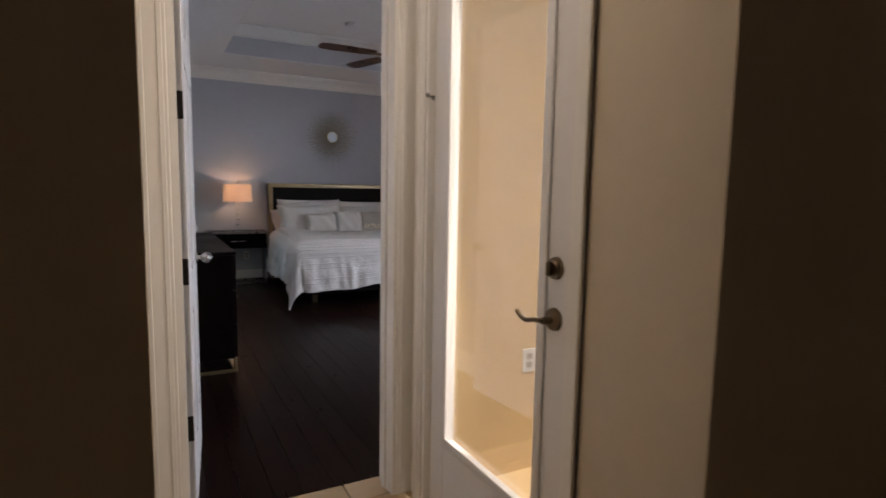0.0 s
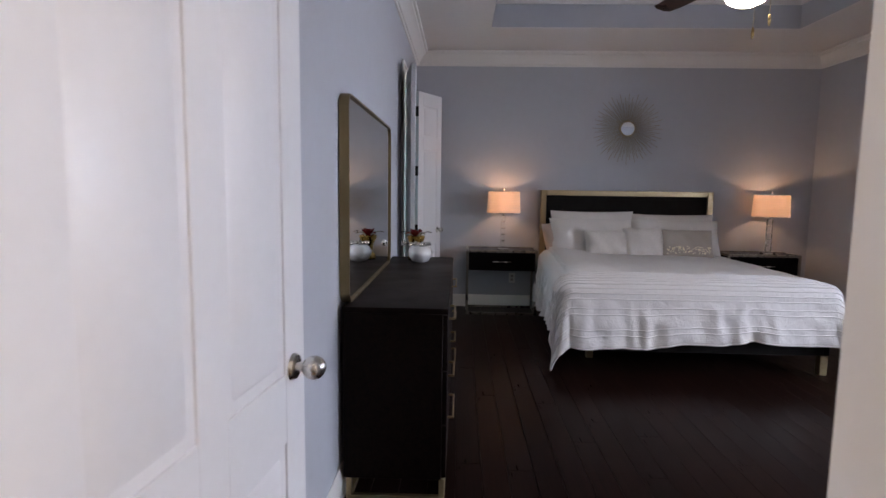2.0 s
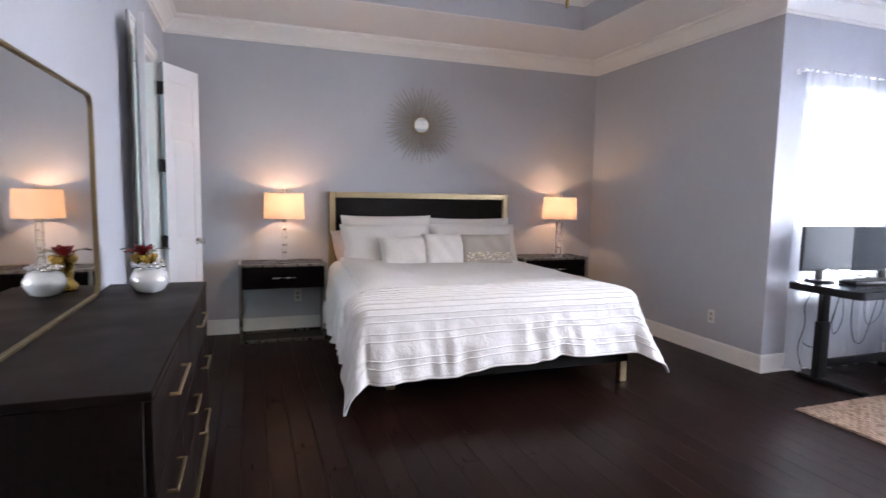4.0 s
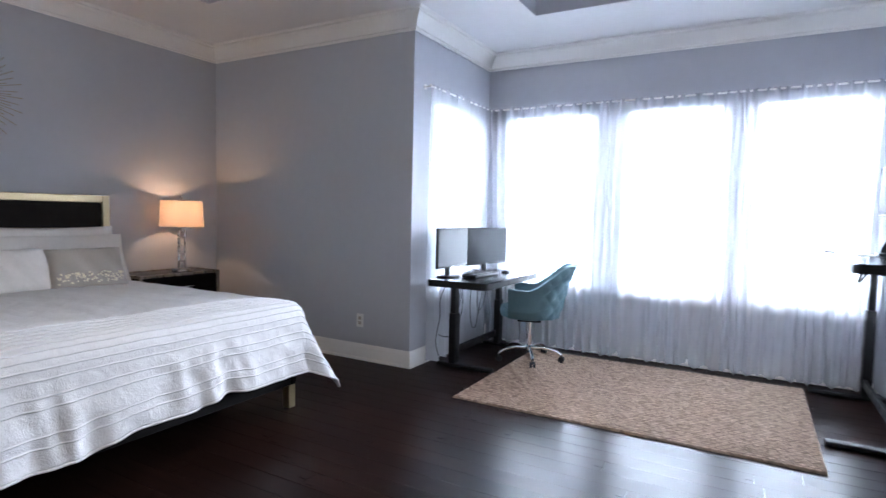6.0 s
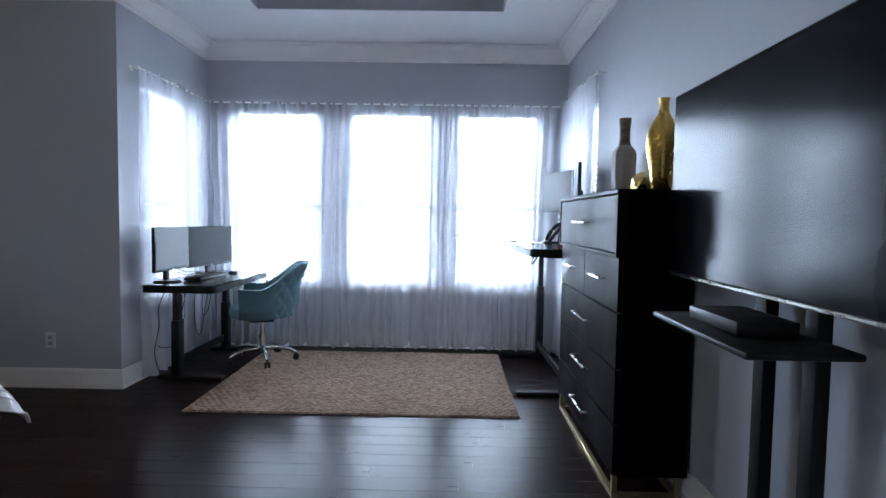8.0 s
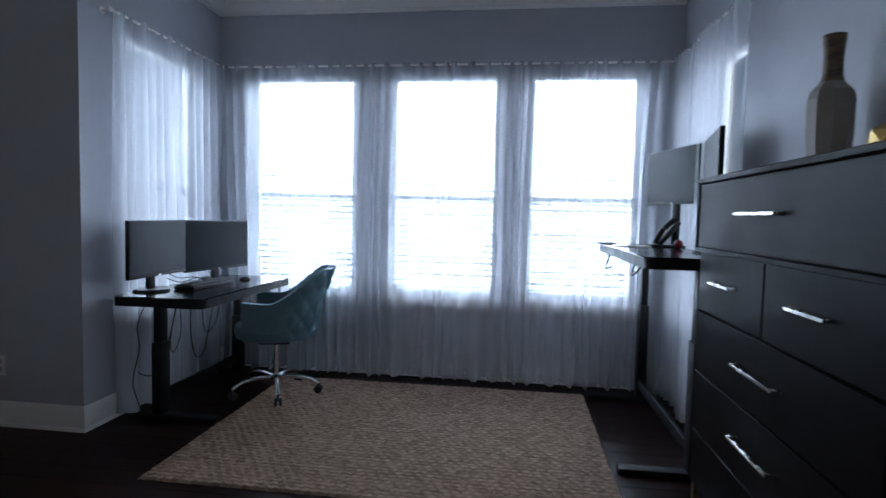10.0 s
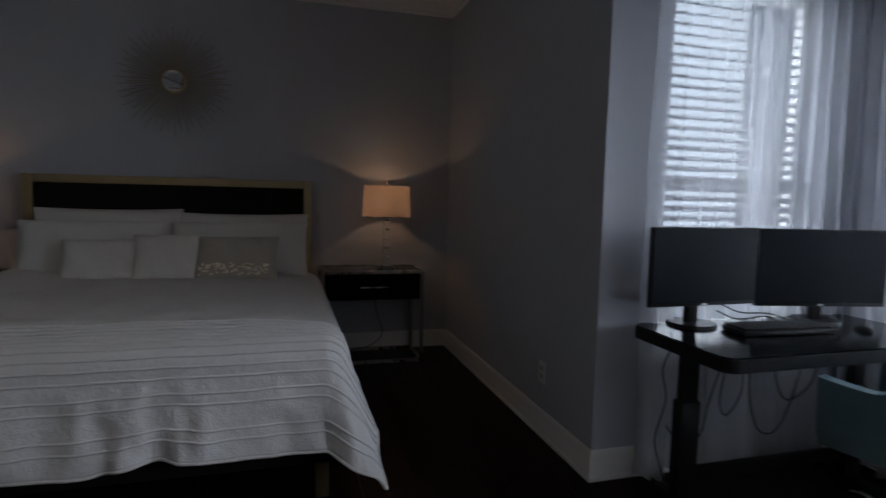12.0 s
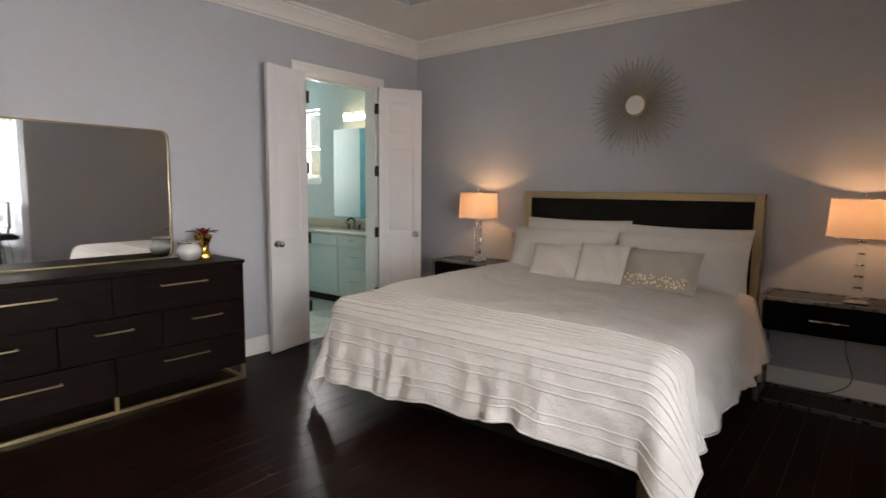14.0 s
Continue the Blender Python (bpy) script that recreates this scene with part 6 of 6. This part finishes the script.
# ---------------------------------------------------------------- bathroom beyond the double doors
root = thing("vanity_cabinet", (-1.3, 7.7, 0.0), "cream bathroom vanity with drawers and nickel pulls", "vanity")
part("carcass", box(bm_new(), (-2.4, 7.44, 0.10), (-0.15, 7.98, 0.83), 0.003, 1), cabinet_cream, root)
part("toe_kick", box(bm_new(), (-2.4, 7.50, 0.0), (-0.15, 7.97, 0.10)), subfloor, root, "dark recessed toe kick")
for a, b in ((-1.05, -0.50),):
    for za, zb in ((0.70, 0.81), (0.46, 0.68), (0.13, 0.44)):
        dr = part("drawer", box(bm_new(), (a + 0.01, 7.42, za), (b - 0.01, 7.44, zb), 0.004, 1), cabinet_cream, root)
        part("handle", bar_handle(bm_new(), ((a + b) / 2, 7.42, (za + zb) / 2 + 0.02), (1, 0, 0), (0, -1, 0), 0.12, 0.004, 0.022), nickel, dr, "nickel pull")
for a, b in ((-1.62, -1.06), (-2.2, -1.64)):
    part("drawer", box(bm_new(), (a + 0.01, 7.42, 0.70), (b - 0.01, 7.44, 0.81), 0.004, 1), cabinet_cream, root)
    bm = box(bm_new(), (a + 0.01, 7.424, 0.13), (b - 0.01, 7.44, 0.68), 0.003, 1)
    for lo, hi in (((a + 0.01, 0.13), (a + 0.07, 0.68)), ((b - 0.07, 0.13), (b - 0.01, 0.68)), ((a + 0.07, 0.13), (b - 0.07, 0.19)), ((a + 0.07, 0.62), (b - 0.07, 0.68))):
        box(bm, (lo[0], 7.418, lo[1]), (hi[0], 7.425, hi[1]), 0.002, 1)
    part("cabinet_door", bm, cabinet_cream, root, "framed cream cabinet door")
root = thing("granite_worktop", (-1.3, 7.7, 0.83), "beige granite vanity top with a backsplash", "countertop")
part("slab", box(bm_new(), (-2.42, 7.40, 0.83), (-0.14, 7.995, 0.865), 0.006), granite, root)
part("backsplash", box(bm_new(), (-2.42, 7.975, 0.865), (-0.14, 7.996, 0.965), 0.004), granite, root)
root = thing("basin_tap", (-1.30, 7.88, 0.865), "low dark bronze basin tap with two levers", "tap")
part("spout", tube(bm_new(), curve_pts([(-1.30, 7.9, 0.865), (-1.30, 7.9, 0.97), (-1.30, 7.84, 1.0), (-1.30, 7.78, 0.97)]), 0.011, 10), bronze, root)
for s in (-0.1, 0.1):
    bm = cyl(bm_new(), (-1.30 + s, 7.9, 0.865), (-1.30 + s, 7.9, 0.92), 0.016, 0.012, 14)
    tube(bm, [(-1.30 + s, 7.9, 0.92), (-1.30 + s * 1.5, 7.88, 0.935)], 0.006, 8)
    part("lever", bm, bronze, root)
root = thing("vanity_mirror", (-1.0, 7.99, 1.05), "large frameless bathroom mirror over the vanity", "mirror")
part("mirror_glass", box(bm_new(), (-1.78, 7.982, 1.0), (-0.35, 7.998, 2.12), 0.003, 1), mirror_mat, root)
part("clips", box(bm_new(), (-1.3, 7.978, 0.995), (-1.26, 7.984, 1.015), 0.001, 1), chrome, root)
root = thing("vanity_light", (-1.2, 7.95, 2.24), "lit vanity bar light with ribbed glass shades", "light")
part("bar", box(bm_new(), (-1.52, 7.96, 2.22), (-0.7, 7.998, 2.27), 0.005), chrome, root)
for x in (-1.42, -1.2, -0.98, -0.78):
    sh = part("shade", lathe(bm_new(), [(0.045, -0.045), (0.05, -0.04), (0.05, 0.04), (0.045, 0.045)], (x, 7.91, 2.25), 20, lambda a, z: 0.04 * math.sin(10 * a)), bath_glow, root, "lit ribbed glass shade")
    part("shade_arm", cyl(bm_new(), (x, 7.94, 2.25), (x, 7.965, 2.25), 0.01, None, 10), chrome, sh)
root = thing("shower_enclosure", (-1.95, 6.1, 0.0), "teal-tinted glass shower enclosure with chrome fittings", "shower")
part("front_pane", box(bm_new(), (-1.955, 4.65, 0.06), (-1.945, 5.80, 2.2)), teal_pane, root)
part("shower_door", box(bm_new(), (-1.955, 5.82, 0.06), (-1.945, 6.60, 2.2)), teal_pane, root, "glass shower door")
part("end_pane", box(bm_new(), (-1.955, 6.62, 0.06), (-1.945, 7.36, 2.2)), teal_pane, root)
part("rail", box(bm_new(), (-1.965, 4.62, 2.2), (-1.935, 7.38, 2.225), 0.003, 1), chrome, root)
part("curb", box(bm_new(), (-2.0, 4.62, 0.0), (-1.9, 7.38, 0.06), 0.004, 1), tile_white, root, "white tiled curb")
part("handle", tube(bm_new(), [(-1.945, 6.5, 1.0), (-1.90, 6.5, 1.0), (-1.90, 6.5, 1.3), (-1.945, 6.5, 1.3)], 0.009, 8), chrome, root)

# ---------------------------------------------------------------- floor pieces
pl = bm_new()
rings = [[pl.verts.new((sx * (0.5 - ix), sy * (0.5 - iy), z)) for sx, sy in ((-1, -1), (1, -1), (1, 1), (-1, 1))] for ix, iy, z in ((0, 0, -0.012), (0, 0, -0.0004), (0.002, 0.0002, 0.0))]
for a, b in zip(rings, rings[1:]):
    for k in range(4):
        pl.faces.new((a[k], a[(k + 1) % 4], b[(k + 1) % 4], b[k]))
pl.faces.new(rings[2])
pme = finish("plank", pl, plank_wood, None, False)
floor = bpy.data.objects["floor"]
PW = 0.1275
rnd = random.Random(21)
x = XW
while x < XA + 0.02:
    w = min(PW, XA + 0.02 - x)
    yend = YN if x < XE else YA
    y = YS + 0.03
    first = True
    while y < yend - 0.01:
        ln = rnd.uniform(0.5, 1.9) if first else rnd.uniform(1.15, 2.1)
        first = False
        if yend - (y + ln) < 0.35:
            ln = yend - y
        ob = new("plank", pme)
        ob.parent = floor
        ob.location = (x + w / 2, y + ln / 2, rnd.uniform(-0.0001, 0.0))
        ob.scale = (w - 0.0019, ln - 0.0012, 1)
        ob.rotation_euler = (rnd.uniform(-0.0001, 0.0001), rnd.uniform(-0.0004, 0.0004), 0)
        y += ln
    x += PW
tl = bm_new()
box(tl, (-0.5, -0.5, -0.01), (0.5, 0.5, 0.0))
bmesh.ops.bevel(tl, geom=[e for e in tl.edges if all(v.co.z > -0.001 for v in e.verts)], offset=0.006, segments=1, affect="EDGES")
tme = finish("tile", tl, tile_tan, None, False)
hall = bpy.data.objects["floor_hall"]
for i in range(9):
    for j in range(10):
        xa, ya = -1.5 + i * 0.42, -2.1 + j * 0.42
        xb, yb = min(xa + 0.414, HX1 + 0.135 if ya > HY0 - 0.4 else 2.2), min(ya + 0.414, YS + 0.028)
        if xb - xa < 0.05 or yb - ya < 0.05:
            continue
        ob = new("tile", tme)
        ob.parent = hall
        ob.location = ((xa + xb) / 2, (ya + yb) / 2, 0.0)
        ob.scale = (xb - xa, yb - ya, 1)
tme2 = tme.copy()
tme2.materials[0] = tile_white
bath = bpy.data.objects["floor_bath"]
for i in range(6):
    for j in range(8):
        xa, ya = -2.78 + i * 0.462, 4.6 + j * 0.462
        xb, yb = min(xa + 0.456, XW - 0.004), min(ya + 0.456, 7.99)
        if xb - xa < 0.05 or yb - ya < 0.05:
            continue
        ob = new("tile", tme2)
        ob.parent = bath
        ob.location = ((xa + xb) / 2, (ya + yb) / 2, 0.0)
        ob.scale = (xb - xa, yb - ya, 1)
